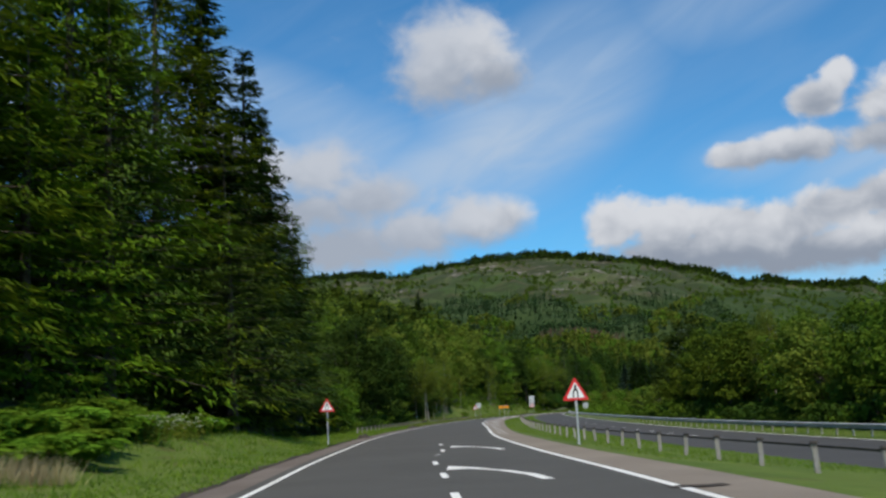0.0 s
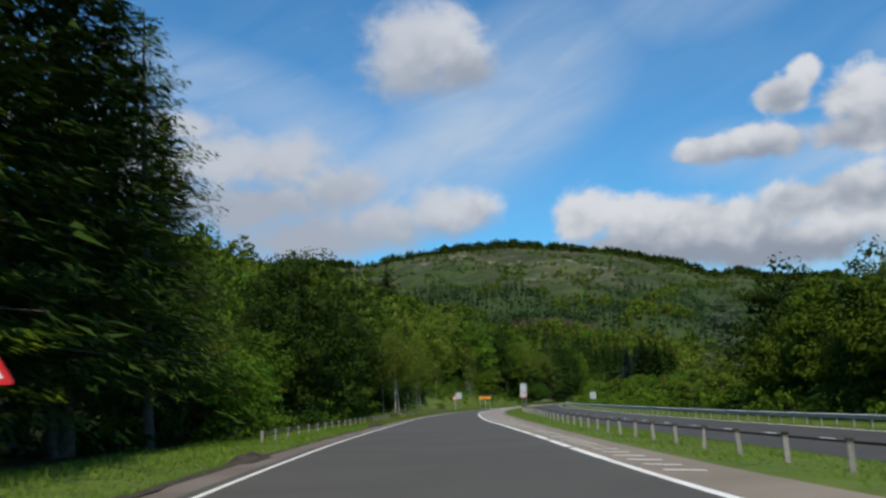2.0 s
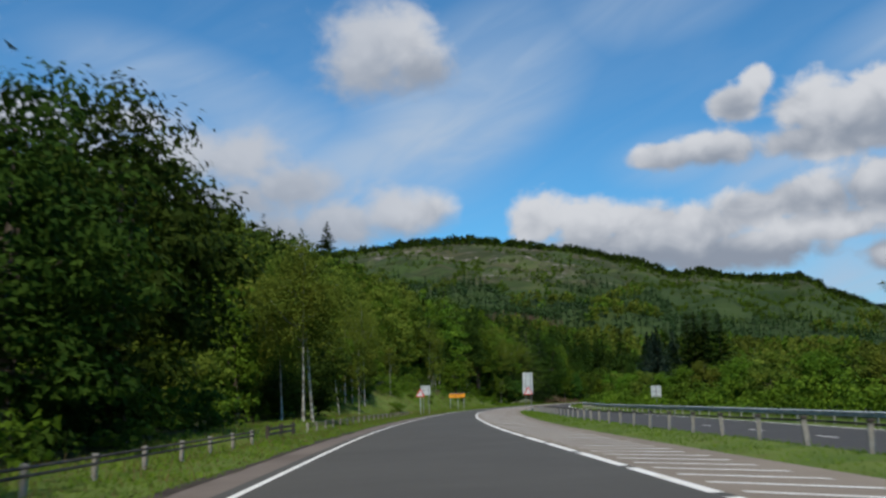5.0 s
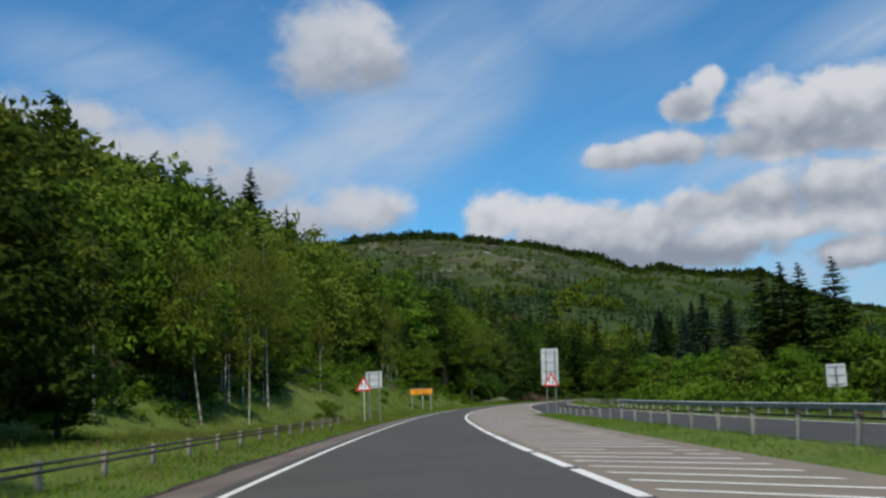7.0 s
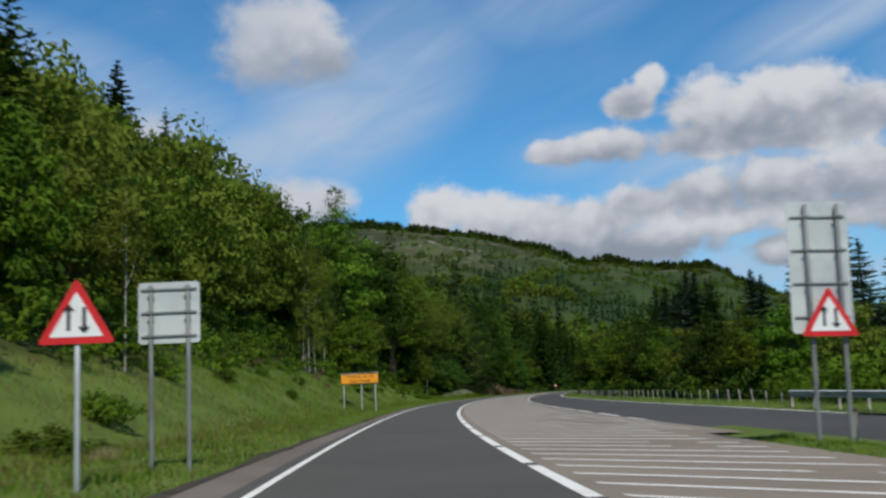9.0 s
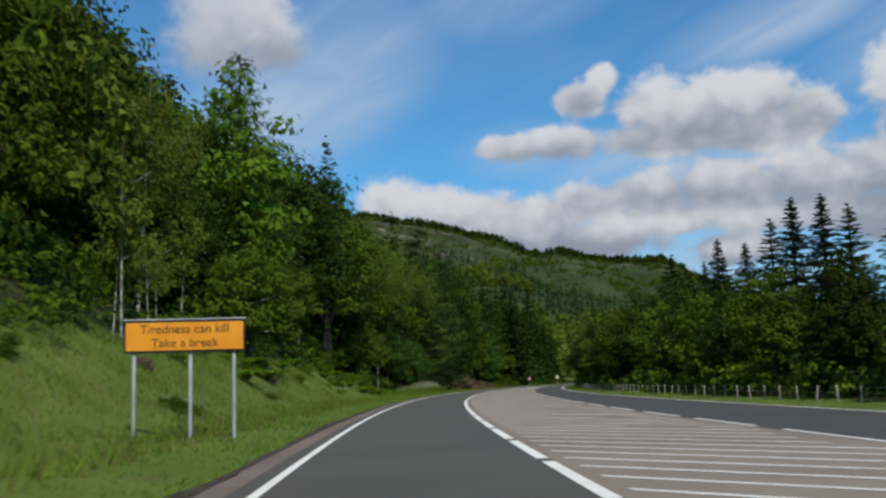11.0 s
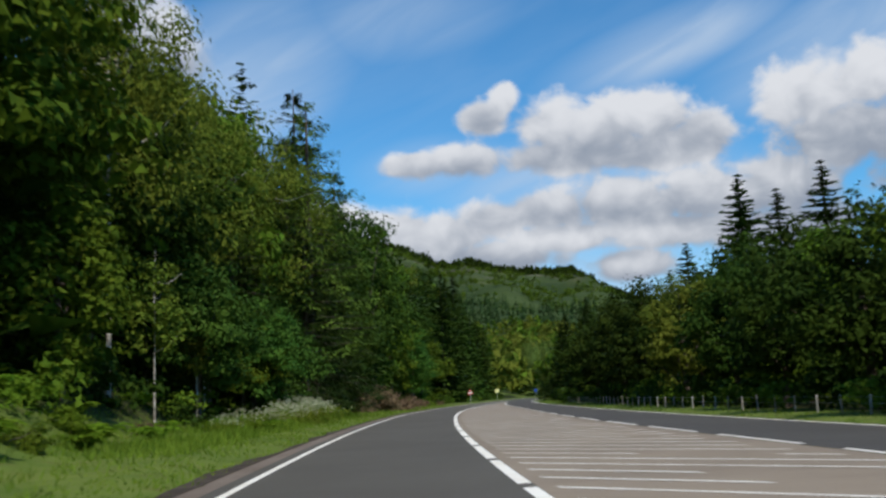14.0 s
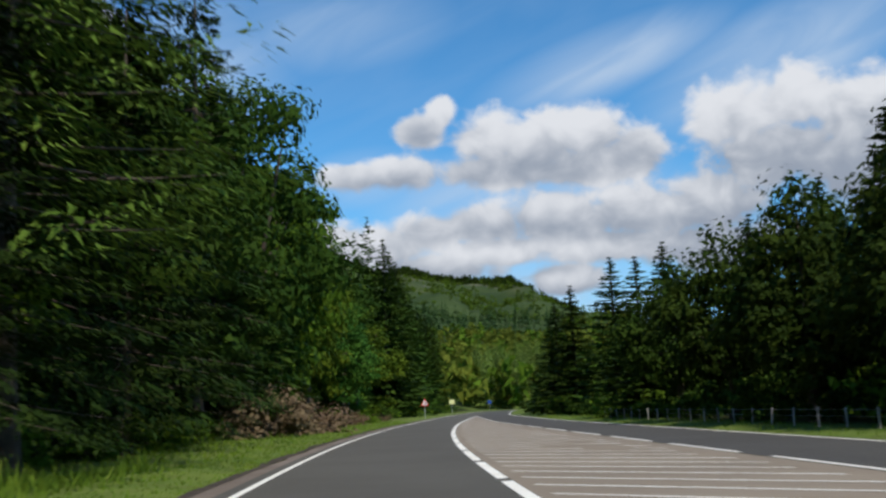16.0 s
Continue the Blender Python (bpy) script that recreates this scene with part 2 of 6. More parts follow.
def asphalt(name, dark, light, stone):
    m, t, p = material(name)
    grain = noise_of(t, 70.0, 3.0, 0.7)
    patch = noise_of(t, 0.22, 5.0, 0.6, 0.5)
    worn = noise_of(t, 1.6, 4.0, 0.6)
    f = calc(t, "ADD", calc(t, "MULTIPLY", span(t, patch, 0.3, 0.7), 0.6), calc(t, "MULTIPLY", worn, 0.4))
    col = blend(t, f, rgb(*dark), rgb(*light))
    col = blend(t, calc(t, "MULTIPLY", span(t, grain, 0.52, 0.75), 0.45), col, rgb(*stone))
    t.links.new(col, p.inputs["Base Color"])
    p.inputs["Roughness"].default_value = 0.85
    p.inputs["Specular IOR Level"].default_value = 0.3
    bump(t, p, grain, 0.5, 0.006)
    return m


def paint_line(name):
    """Road paint, worn through here and there."""
    m, t, p = material(name)
    wear = noise_of(t, 9.0, 5.0, 0.7)
    dirt = noise_of(t, 0.9, 4.0, 0.6)
    col = blend(t, span(t, dirt, 0.35, 0.75), rgb(0.86, 0.83, 0.77), rgb(0.74, 0.69, 0.61))
    col = blend(t, span(t, wear, 0.67, 0.76), col, rgb(0.20, 0.18, 0.16))
    t.links.new(col, p.inputs["Base Color"])
    p.inputs["Roughness"].default_value = 0.7
    return m


def land():
    """Grass by the road, a darker floor with low growth in the woods, moor, scrub and rock on the far hill."""
    m, t, p = material("land")
    pos = nd(t, "ShaderNodeNewGeometry").outputs["Position"]
    sep = nd(t, "ShaderNodeSeparateXYZ")
    t.links.new(pos, sep.inputs[0])
    wood_floor = nd(t, "ShaderNodeAttribute")
    wood_floor.attribute_name = "wood_floor"
    fine = noise_of(t, 9.0, 4.0, 0.65)
    mid = noise_of(t, 0.35, 4.0, 0.6, 0.4)
    wide = noise_of(t, 0.006, 6.0, 0.6, 0.6)
    patchy = noise_of(t, 0.016, 7.0, 0.68, 0.8)
    rock = noise_of(t, 0.03, 8.0, 0.72, 0.3, stretch=(0.6, 1.0, 3.0))
    grass = blend(t, span(t, mid, 0.3, 0.7), rgb(0.078, 0.128, 0.022), rgb(0.132, 0.176, 0.036))
    grass = blend(t, calc(t, "MULTIPLY", span(t, fine, 0.45, 0.75), 0.5), grass, rgb(0.165, 0.180, 0.055))
    grass = blend(t, calc(t, "MULTIPLY", span(t, noise_of(t, 0.9, 5.0, 0.65, 0.6), 0.52, 0.68), 0.55), grass, rgb(0.100, 0.078, 0.034))
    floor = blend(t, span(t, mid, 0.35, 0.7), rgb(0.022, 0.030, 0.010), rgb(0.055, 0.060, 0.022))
    near = blend(t, wood_floor.outputs["Fac"], grass, floor)
    moor = blend(t, span(t, wide, 0.38, 0.62), rgb(0.052, 0.080, 0.023), rgb(0.096, 0.108, 0.040))
    moor = blend(t, calc(t, "MULTIPLY", span(t, noise_of(t, 0.010, 6.0, 0.65, 0.5), 0.46, 0.56), 0.75), moor, rgb(0.082, 0.066, 0.038))
    moor = blend(t, calc(t, "MULTIPLY", span(t, patchy, 0.46, 0.55), 0.8), moor, rgb(0.030, 0.042, 0.016))
    zone = span(t, noise_of(t, 0.0045, 3.0, 0.5, 0.4), 0.44, 0.58)
    # dark bands colour in the shadows of the crags around the pale rock
    moor = blend(t, calc(t, "MULTIPLY", calc(t, "MULTIPLY", span(t, rock, 0.48, 0.58), zone), 0.8), moor, rgb(0.062, 0.058, 0.036))
    moor = blend(t, calc(t, "MULTIPLY", span(t, rock, 0.58, 0.62), zone), moor, rgb(0.27, 0.235, 0.20))
    copse = blend(t, span(t, patchy, 0.35, 0.65), rgb(0.026, 0.045, 0.014), rgb(0.050, 0.074, 0.022))
    high = calc(t, "ADD", sep.outputs[2], calc(t, "MULTIPLY", calc(t, "SUBTRACT", wide, 0.5), 160.0))
    hill = blend(t, span(t, high, 150.0, 190.0), copse, moor)
    far = span(t, sep.outputs[1], 640.0, 760.0)
    t.links.new(blend(t, far, near, hill), p.inputs["Base Color"])
    p.inputs["Roughness"].default_value = 0.95
    p.inputs["Specular IOR Level"].default_value = 0.1
    bump(t, p, fine, 0.6, 0.08)
    return m


LAND = land()
TAR = asphalt("tarmac", (0.074, 0.067, 0.056), (0.098, 0.090, 0.077), (0.16, 0.148, 0.128))
TAR_DARK = asphalt("darker_tarmac", (0.056, 0.051, 0.046), (0.078, 0.072, 0.065), (0.13, 0.122, 0.110))
WORN = asphalt("worn_apron", (0.192, 0.153, 0.115), (0.282, 0.228, 0.174), (0.36, 0.30, 0.240))
GRIT = asphalt("gritty_edge", (0.115, 0.085, 0.066), (0.22, 0.178, 0.145), (0.30, 0.26, 0.22))
SOIL = surface("bare_soil", (0.030, 0.022, 0.016), (0.075, 0.058, 0.043), 1.8, 0.95, 30.0, 0.4, 0.5, 0.02)
PAINT = paint_line("road_paint")
BARK = surface("bark", (0.055, 0.042, 0.032), (0.12, 0.095, 0.075), 3.0, 0.95, 25.0, 0.4, 0.6, 0.02)
PINEBARK = surface("pine_bark", (0.11, 0.062, 0.042), (0.21, 0.125, 0.085), 1.5, 0.95, 12.0, 0.4, 0.4, 0.02)
BIRCH_BARK = surface("birch_bark", (0.13, 0.115, 0.095), (0.50, 0.47, 0.42), 1.6, 0.8, 9.0, 0.6, 0.3, 0.01, stretch=(1, 1, 2.5))
DEADWOOD = surface("deadwood", (0.20, 0.17, 0.14), (0.38, 0.34, 0.29), 2.0, 0.9, 20.0, 0.4, 0.5, 0.01)
# spruce tones darkened: the shade on these conifers is put into the needle colour
SHADEDFIR = foliage("shaded_fir_needles", (0.011, 0.025, 0.005), (0.027, 0.052, 0.008), (0.056, 0.088, 0.012), 0.14)
SPRUCE = foliage("spruce_needles", (0.018, 0.037, 0.006), (0.043, 0.078, 0.010), (0.091, 0.133, 0.014), 0.16)
HEMLOCK = foliage("hemlock_fronds", (0.055, 0.105, 0.006), (0.170, 0.249, 0.012), (0.324, 0.360, 0.019), 0.27)
BLUE = foliage("blue_needles", (0.032, 0.059, 0.039), (0.074, 0.112, 0.070), (0.114, 0.154, 0.090), 0.18)
LARCH = foliage("larch_needles", (0.056, 0.098, 0.013), (0.117, 0.165, 0.026), (0.172, 0.203, 0.039), 0.28)
BROAD = foliage("broad_leaves", (0.043, 0.085, 0.008), (0.112, 0.167, 0.014), (0.186, 0.242, 0.025), 0.31)
MAPLELEAF = foliage("maple_leaves", (0.020, 0.058, 0.009), (0.066, 0.126, 0.017), (0.130, 0.195, 0.045), 0.24)
BRIGHT = foliage("bright_leaves", (0.061, 0.124, 0.010), (0.128, 0.209, 0.017), (0.183, 0.269, 0.034), 0.38)
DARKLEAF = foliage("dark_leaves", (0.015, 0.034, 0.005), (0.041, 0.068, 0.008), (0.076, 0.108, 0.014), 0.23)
BIRCHLEAF = foliage("birch_leaves", (0.076, 0.115, 0.014), (0.170, 0.199, 0.026), (0.246, 0.255, 0.040), 0.36)
BROWNLEAF = foliage("brown_twigs", (0.101, 0.067, 0.044), (0.190, 0.135, 0.083), (0.213, 0.184, 0.077), 0.16)
BLADE = foliage("grass_blades", (0.086, 0.151, 0.014), (0.173, 0.247, 0.029), (0.270, 0.282, 0.064), 0.3)
STRAW = foliage("dry_grass", (0.314, 0.259, 0.132), (0.470, 0.389, 0.220), (0.560, 0.486, 0.308), 0.31)
SEEDHEAD = foliage("seeding_grass", (0.150, 0.115, 0.045), (0.235, 0.180, 0.075), (0.300, 0.240, 0.120), 0.3)
# paler than the spruce: haze over the distant hill is mixed into this colour
HAZED_NEEDLES = foliage("hazed_needles", (0.031, 0.056, 0.019), (0.060, 0.095, 0.029), (0.085, 0.119, 0.038), 0.2)
YOUNGLARCH = foliage("young_larch_needles", (0.120, 0.185, 0.040), (0.200, 0.270, 0.060), (0.270, 0.330, 0.090), 0.3)
CEDAR = foliage("cedar_needles", (0.085, 0.120, 0.072), (0.165, 0.205, 0.125), (0.210, 0.250, 0.160), 0.2)
FERN = foliage("fern_fronds", (0.085, 0.160, 0.010), (0.148, 0.250, 0.019), (0.218, 0.299, 0.038), 0.3)
UMBEL = foliage("white_flowers", (0.283, 0.317, 0.193), (0.502, 0.515, 0.366), (0.676, 0.680, 0.529), 0.26)
DARKWOOD = surface("dark_timber", (0.040, 0.032, 0.026), (0.095, 0.078, 0.062), 2.5, 0.9, 22.0, 0.35, 0.4, 0.008, stretch=(1, 1, 0.2), obj=True)
PALE = surface("pale_timber", (0.30, 0.28, 0.25), (0.52, 0.49, 0.44), 2.5, 0.9, 22.0, 0.35, 0.4, 0.008, stretch=(1, 1, 0.2), obj=True)
GALV = surface("galvanised_steel", (0.36, 0.38, 0.39), (0.54, 0.56, 0.57), 1.4, 0.55, 14.0, 0.25, 0.1, 0.002, 0.25, 0.5)
RUSTY = surface("weathered_steel", (0.035, 0.029, 0.025), (0.095, 0.080, 0.068), 1.1, 0.8, 12.0, 0.4, 0.2, 0.004, 0.1)
# galvanised steel made paler, so the barrier's top edge looks sunlit
SUNLITSTEEL = surface("sunlit_steel", (0.58, 0.60, 0.60), (0.76, 0.77, 0.76), 1.4, 0.5, 14.0, 0.2, 0.1, 0.002, 0.1, 0.5)
STEEL = surface("painted_steel", (0.15, 0.155, 0.155), (0.24, 0.245, 0.245), 1.6, 0.6, 20.0, 0.2, 0.08, 0.002, 0.1, 0.4)
POSTGREY = surface("post_grey", (0.20, 0.185, 0.165), (0.40, 0.375, 0.34), 2.5, 0.8, 18.0, 0.4, 0.3, 0.004, obj=True)
SIGNGREY = surface("sign_back_grey", (0.42, 0.45, 0.45), (0.56, 0.59, 0.58), 1.4, 0.55, 30.0, 0.12, 0.05, 0.001, 0.0, 0.4)
WHITE = surface("sign_white", (0.72, 0.72, 0.70), (0.82, 0.82, 0.81), 2.0, 0.45, 30.0, 0.1, 0.03, 0.001)
RED = surface("sign_red", (0.55, 0.018, 0.022), (0.66, 0.030, 0.032), 2.0, 0.45, 30.0, 0.1, 0.03, 0.001)
BLACK = surface("sign_black", (0.012, 0.012, 0.013), (0.025, 0.025, 0.025), 2.0, 0.5, 30.0, 0.1, 0.03, 0.001)
ORANGE = surface("sign_orange", (0.78, 0.27, 0.012), (0.86, 0.34, 0.02), 2.0, 0.5, 30.0, 0.1, 0.03, 0.001)
YELLOW = surface("sign_yellow", (0.70, 0.68, 0.30), (0.80, 0.78, 0.40), 2.0, 0.5, 30.0, 0.1, 0.03, 0.001)
BLUESIGN = surface("sign_blue", (0.012, 0.05, 0.30), (0.02, 0.07, 0.38), 2.0, 0.5, 30.0, 0.1, 0.03, 0.001)


# ---- plan of the road: x of the left edge line by y, everything else by its offset ----


def glide(table, y):
    """A smooth curve through (y, value) knots; straight beyond its ends."""
    ky = np.array([k for k, _ in table], float)
    kv = np.array([v for _, v in table], float)
    m = np.gradient(kv, ky)
    d = np.diff(kv) / np.diff(ky)
    both = np.minimum(np.abs(d[:-1]), np.abs(d[1:])) * 3 * (d[:-1] * d[1:] > 0)
    m[1:-1] = np.clip(m[1:-1], -both, both)
    y = np.asarray(y, float)
    i = np.clip(np.searchsorted(ky, y) - 1, 0, len(ky) - 2)
    h = ky[i + 1] - ky[i]
    u = np.clip((y - ky[i]) / h, 0, 1)
    v = (2 * u**3 - 3 * u**2 + 1) * kv[i] + (u**3 - 2 * u**2 + u) * h * m[i] + (-2 * u**3 + 3 * u**2) * kv[i + 1] + (u**3 - u**2) * h * m[i + 1]
    v = v + np.where(y < ky[0], (y - ky[0]) * m[0], 0) + np.where(y > ky[-1], (y - ky[-1]) * m[-1], 0)
    return v


EDGE = [(-120, -3.0), (-40, -3.0), (0, -3.2), (17, -3.7), (30, -4.35), (45, -4.82), (60, -5.15), (80, -4.95), (100, -4.3), (128, -3.05), (158, -1.3), (188, 1.5),
        (216, 4.9), (246, 9.15), (275, 14.0), (305, 19.9), (334, 26.7), (363, 34.7), (393, 44.1), (422, 54.4), (451, 66.3), (480, 79.5), (520, 98.5), (570, 123.0), (640, 161.0)]
LANE = [(-120, 6.8), (14, 6.8), (32, 6.85), (45, 6.85), (60, 7.1), (78, 7.3), (95, 7.05), (115, 6.5), (143, 6.1), (173, 5.5), (202, 4.7), (231, 4.0), (261, 3.8), (300, 4.0), (340, 4.1), (400, 4.25), (420, 4.25), (640, 4.1)]
NEAR = [(-120, 17.5), (80, 17.2), (110, 16.6), (150, 14.8), (190, 12.7), (215, 10.9), (240, 9.9), (300, 10.0), (340, 10.3), (376, 10.0), (420, 9.4), (470, 6.2), (510, 4.2), (640, 4.1)]
FAR = [(-120, 25.5), (80, 25.2), (110, 24.6), (150, 22.5), (190, 19.8), (215, 17.8), (240, 16.2), (300, 15.6), (345, 14.7), (390, 14.0), (420, 13.3), (470, 10.2), (510, 8.1), (640, 8.0)]
# the opposite carriageway lies lower where the two part
DROP = [(-120, -1.15), (80, -1.10), (110, -1.00), (165, -0.55), (182, -0.42), (220, -0.20), (238, -0.08), (262, 0.0), (640, 0.0)]
APRON = [(-120, 8.0), (20, 8.05), (45, 8.15), (65, 8.4), (80, 8.65), (100, 8.75), (640, 8.75)]


def edge(y):
    return glide(EDGE, y)


def lean(y):
    """How much longer a crosswise measure is along x than across the road."""
    s = (edge(np.asarray(y, float) + 1.0) - edge(np.asarray(y, float) - 1.0)) / 2.0
    return np.sqrt(1 + s * s)


def at_off(y, off):
    return edge(y) + off * lean(y)


def heading(y):
    """The road's turn about z at y, radians (0 looks along +y)."""
    return -math.atan2(float(edge(y + 1.0) - edge(y - 1.0)), 2.0)


GRADE = [(-200, 0.24), (36, 0.24), (52, 0.10), (90, 0.12), (140, 0.22), (190, 0.34), (240, 0.50), (330, 0.55), (420, 0.38), (520, 0.25), (700, 0.18), (1200, 0.05)]
CREST = [(-60, 5.0), (-30, 7.0), (-10, 7.7), (-5, 8.0), (-3, 7.95), (-0.5, 8.3), (1.8, 8.5), (4.4, 8.62), (6.7, 8.55), (8.5, 8.2), (10.8, 7.85), (12.8, 7.35), (14.4, 6.95), (15.6, 6.4),
         (16.2, 6.27), (17.1, 6.38), (18.6, 6.05), (20.5, 5.68), (22.3, 5.62), (23.1, 5.25), (23.6, 4.85), (24.4, 4.5), (26, 3.8), (30, 3.0), (36, 2.4), (60, 2.0)]


def smooth01(u):
    u = np.clip(u, 0, 1)
    return u * u * (3 - 2 * u)


def waves(x, y, size, seed):
    """Cheap smooth relief, about -1 to 1."""
    r = np.random.RandomState(seed)
    v = 0
    for k in range(7):
        a = r.uniform(0, 6.283)
        f = r.uniform(0.6, 1.7) / size
        v = v + np.sin((x * math.cos(a) + y * math.sin(a)) * f * 6.283 + r.uniform(0, 6.283))
    return v / 3.2


def land_z(x, y):
    x, y = np.asarray(x, float), np.asarray(y, float)
    off = (x - edge(y)) / lean(y)
    u = -off
    near = smooth01((u - 1.0) / 1.6) * 0.16
    bank = glide(GRADE, y)
    foot = glide([(-200, 4.0), (34, 4.0), (52, 9.0), (200, 9.0), (235, 6.5), (262, 4.2), (345, 4.2), (380, 6.0), (430, 8.0), (700, 8.0)], y)
    rise = np.where(u < 42, np.maximum(u - foot, 0), 42 - foot + (np.minimum(u, 150) - 42) * 0.62)
    left = near + bank * rise * smooth01((u - foot + 1.0) / 5.0) + waves(x, y, 26.0, 3) * 0.35 * smooth01((u - 5) / 12)
    # grassy banks behind the verge, under the first conifers and behind the long fence
    left = left + 0.85 * smooth01((u - 2.0) / 4.0) * smooth01((y - 24) / 14) * smooth01((68 - y) / 22)
    left = left + 0.42 * smooth01((u - 3.3) / 1.6) * smooth01((y - 135) / 20) * smooth01((212 - y) / 25)
    far_edge = glide(FAR, y)
    drop = glide(DROP, y)
    right = drop + smooth01((off - far_edge - 0.6) / 1.4) * 0.10 + waves(x, y, 30.0, 5) * 0.3 * smooth01((off - far_edge - 4) / 10)
    # the median strip, between the apron and the other carriageway
    mid = smooth01((off - glide(APRON, y) + 0.1) / 0.7) * smooth01((glide(NEAR, y) - off + 0.1) / 0.5) * 0.09 * smooth01((236 - y) / 6)
    brink = glide(APRON, y) + 0.1 + 2.4 * smooth01((y - 85) / 60)
    fall = drop * np.clip((off - brink) / np.maximum(glide(NEAR, y) - 0.3 - brink, 0.4), 0, 1)
    z = np.where(u > 0, left, np.where(off > far_edge, right, mid + fall)) - 0.055
    # the far hill
    r = np.hypot(x, y)
    az = np.degrees(np.arctan2(x, y))
    top = 2150.0 * np.tan(np.radians(glide(CREST, np.clip(az, -60, 60))))
    u1 = np.clip((r - 720.0) / (2150.0 - 720.0), 0, None)
    prof = np.where(u1 < 1, u1**1.18, np.maximum(1 - (u1 - 1) * 0.9, -0.1))
    front = smooth01((y + 200) / 500)
    hill = top * prof * front + waves(x, y, 260.0, 9) * 9 * smooth01((r - 800) / 400) * np.where(u1 < 1, 1 - 0.8 * smooth01((u1 - 0.75) / 0.25), 0.2)
    # knolls and gullies on its face
    hill = hill + waves(x, y, 130.0, 10) * 7 * smooth01((r - 1000) / 300) * smooth01((2100 - r) / 250)
    return np.where(r > 720, np.maximum(z, hill), z)


def mesh_of(name, verts, faces, smooth=False):
    """A mesh from arrays: verts (n, 3), faces (m, 3 or 4)."""
    verts, faces = np.asarray(verts, np.float32), np.asarray(faces, np.int32)
    me = bpy.data.meshes.new(name)
    m, k = faces.shape
    me.vertices.add(len(verts))
    me.vertices.foreach_set("co", verts.ravel())
    me.loops.add(m * k)
    me.loops.foreach_set("vertex_index", faces.ravel())
    me.polygons.add(m)
    me.polygons.foreach_set("loop_start", np.arange(0, m * k, k, dtype=np.int32))
    me.polygons.foreach_set("loop_total", np.full(m, k, np.int32))
    if smooth:
        me.polygons.foreach_set("use_smooth", np.ones(m, bool))
    me.update(calc_edges=True)
    me.validate()
    return me


def whole(name, me, mat, label="", category="", kind="", group=""):
    me.materials.append(mat)
    return tagged(new(name, me), label, category, group, kind)


def grid_faces(rows, cols):
    i = np.arange((rows - 1) * (cols - 1))
    a = i // (cols - 1) * cols + i % (cols - 1)
    return np.stack([a, a + 1, a + cols + 1, a + cols], 1)


def build_ground():
    ys = np.concatenate([np.arange(-4500, -300, 350), np.arange(-300, -40, 20), np.arange(-40, 640, 4.0), np.arange(640, 1000, 18), np.arange(1000, 2500, 36), np.arange(2500, 4900, 220)])
    inner = np.array([-60, -52, -45, -38, -32, -27, -23, -19.5, -16.5, -14, -12, -10, -8.5, -7.2, -6.2, -5.3, -4.5, -3.8, -3.1, -2.5, -2.0, -1.6, -1.25, -0.9, 0, 4,
                      7.7, 8.1, 8.4, 8.65, 8.9, 9.2, 9.6, 10.2, 11, 11.6, 12.2, 13, 14, 15, 16, 17, 18, 19, 20, 21, 22, 23, 24, 25, 26, 27.5, 29, 31, 33, 36, 44, 54, 66, 80, 100])
    grow_l = -60 - np.cumsum(np.geomspace(9, 60, 22))
    grow_l = np.concatenate([grow_l, grow_l[-1] - np.cumsum(np.geomspace(70, 900, 10))])[::-1]
    grow_r = 100 + np.cumsum(np.geomspace(18, 45, 48))
    grow_r = np.concatenate([grow_r, grow_r[-1] + np.cumsum(np.geomspace(60, 900, 9))])
    offs = np.concatenate([grow_l, inner, grow_r])
    centre = np.where(ys > 640, edge(640.0) - (ys - 640) * 0.0, edge(np.clip(ys, -120, 640)))
    k = np.where((ys > -120) & (ys < 640), lean(np.clip(ys, -119, 639)), 1.0)
    x = centre[:, None] + offs[None] * k[:, None]
    y = np.repeat(ys[:, None], len(offs), 1)
    z = land_z(x, y)
    me = mesh_of("ground", np.stack([x, y, z], -1).reshape(-1, 3), grid_faces(len(ys), len(offs)), True)
    off = (x - edge(np.clip(y, -120, 640))) / np.where((y > -120) & (y < 640), lean(np.clip(y, -119, 639)), 1.0)
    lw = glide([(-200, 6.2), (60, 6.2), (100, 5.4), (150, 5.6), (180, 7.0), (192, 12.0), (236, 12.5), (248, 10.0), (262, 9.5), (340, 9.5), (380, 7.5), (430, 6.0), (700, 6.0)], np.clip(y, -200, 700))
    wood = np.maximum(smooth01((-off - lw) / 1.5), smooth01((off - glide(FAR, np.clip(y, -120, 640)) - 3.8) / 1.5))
    wood = np.where((np.hypot(x, y) > 1150) & (y > 300), 0.5, wood)
    attr = me.attributes.new("wood_floor", "FLOAT", "POINT")
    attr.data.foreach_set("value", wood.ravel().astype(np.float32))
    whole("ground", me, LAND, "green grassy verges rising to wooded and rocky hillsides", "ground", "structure")


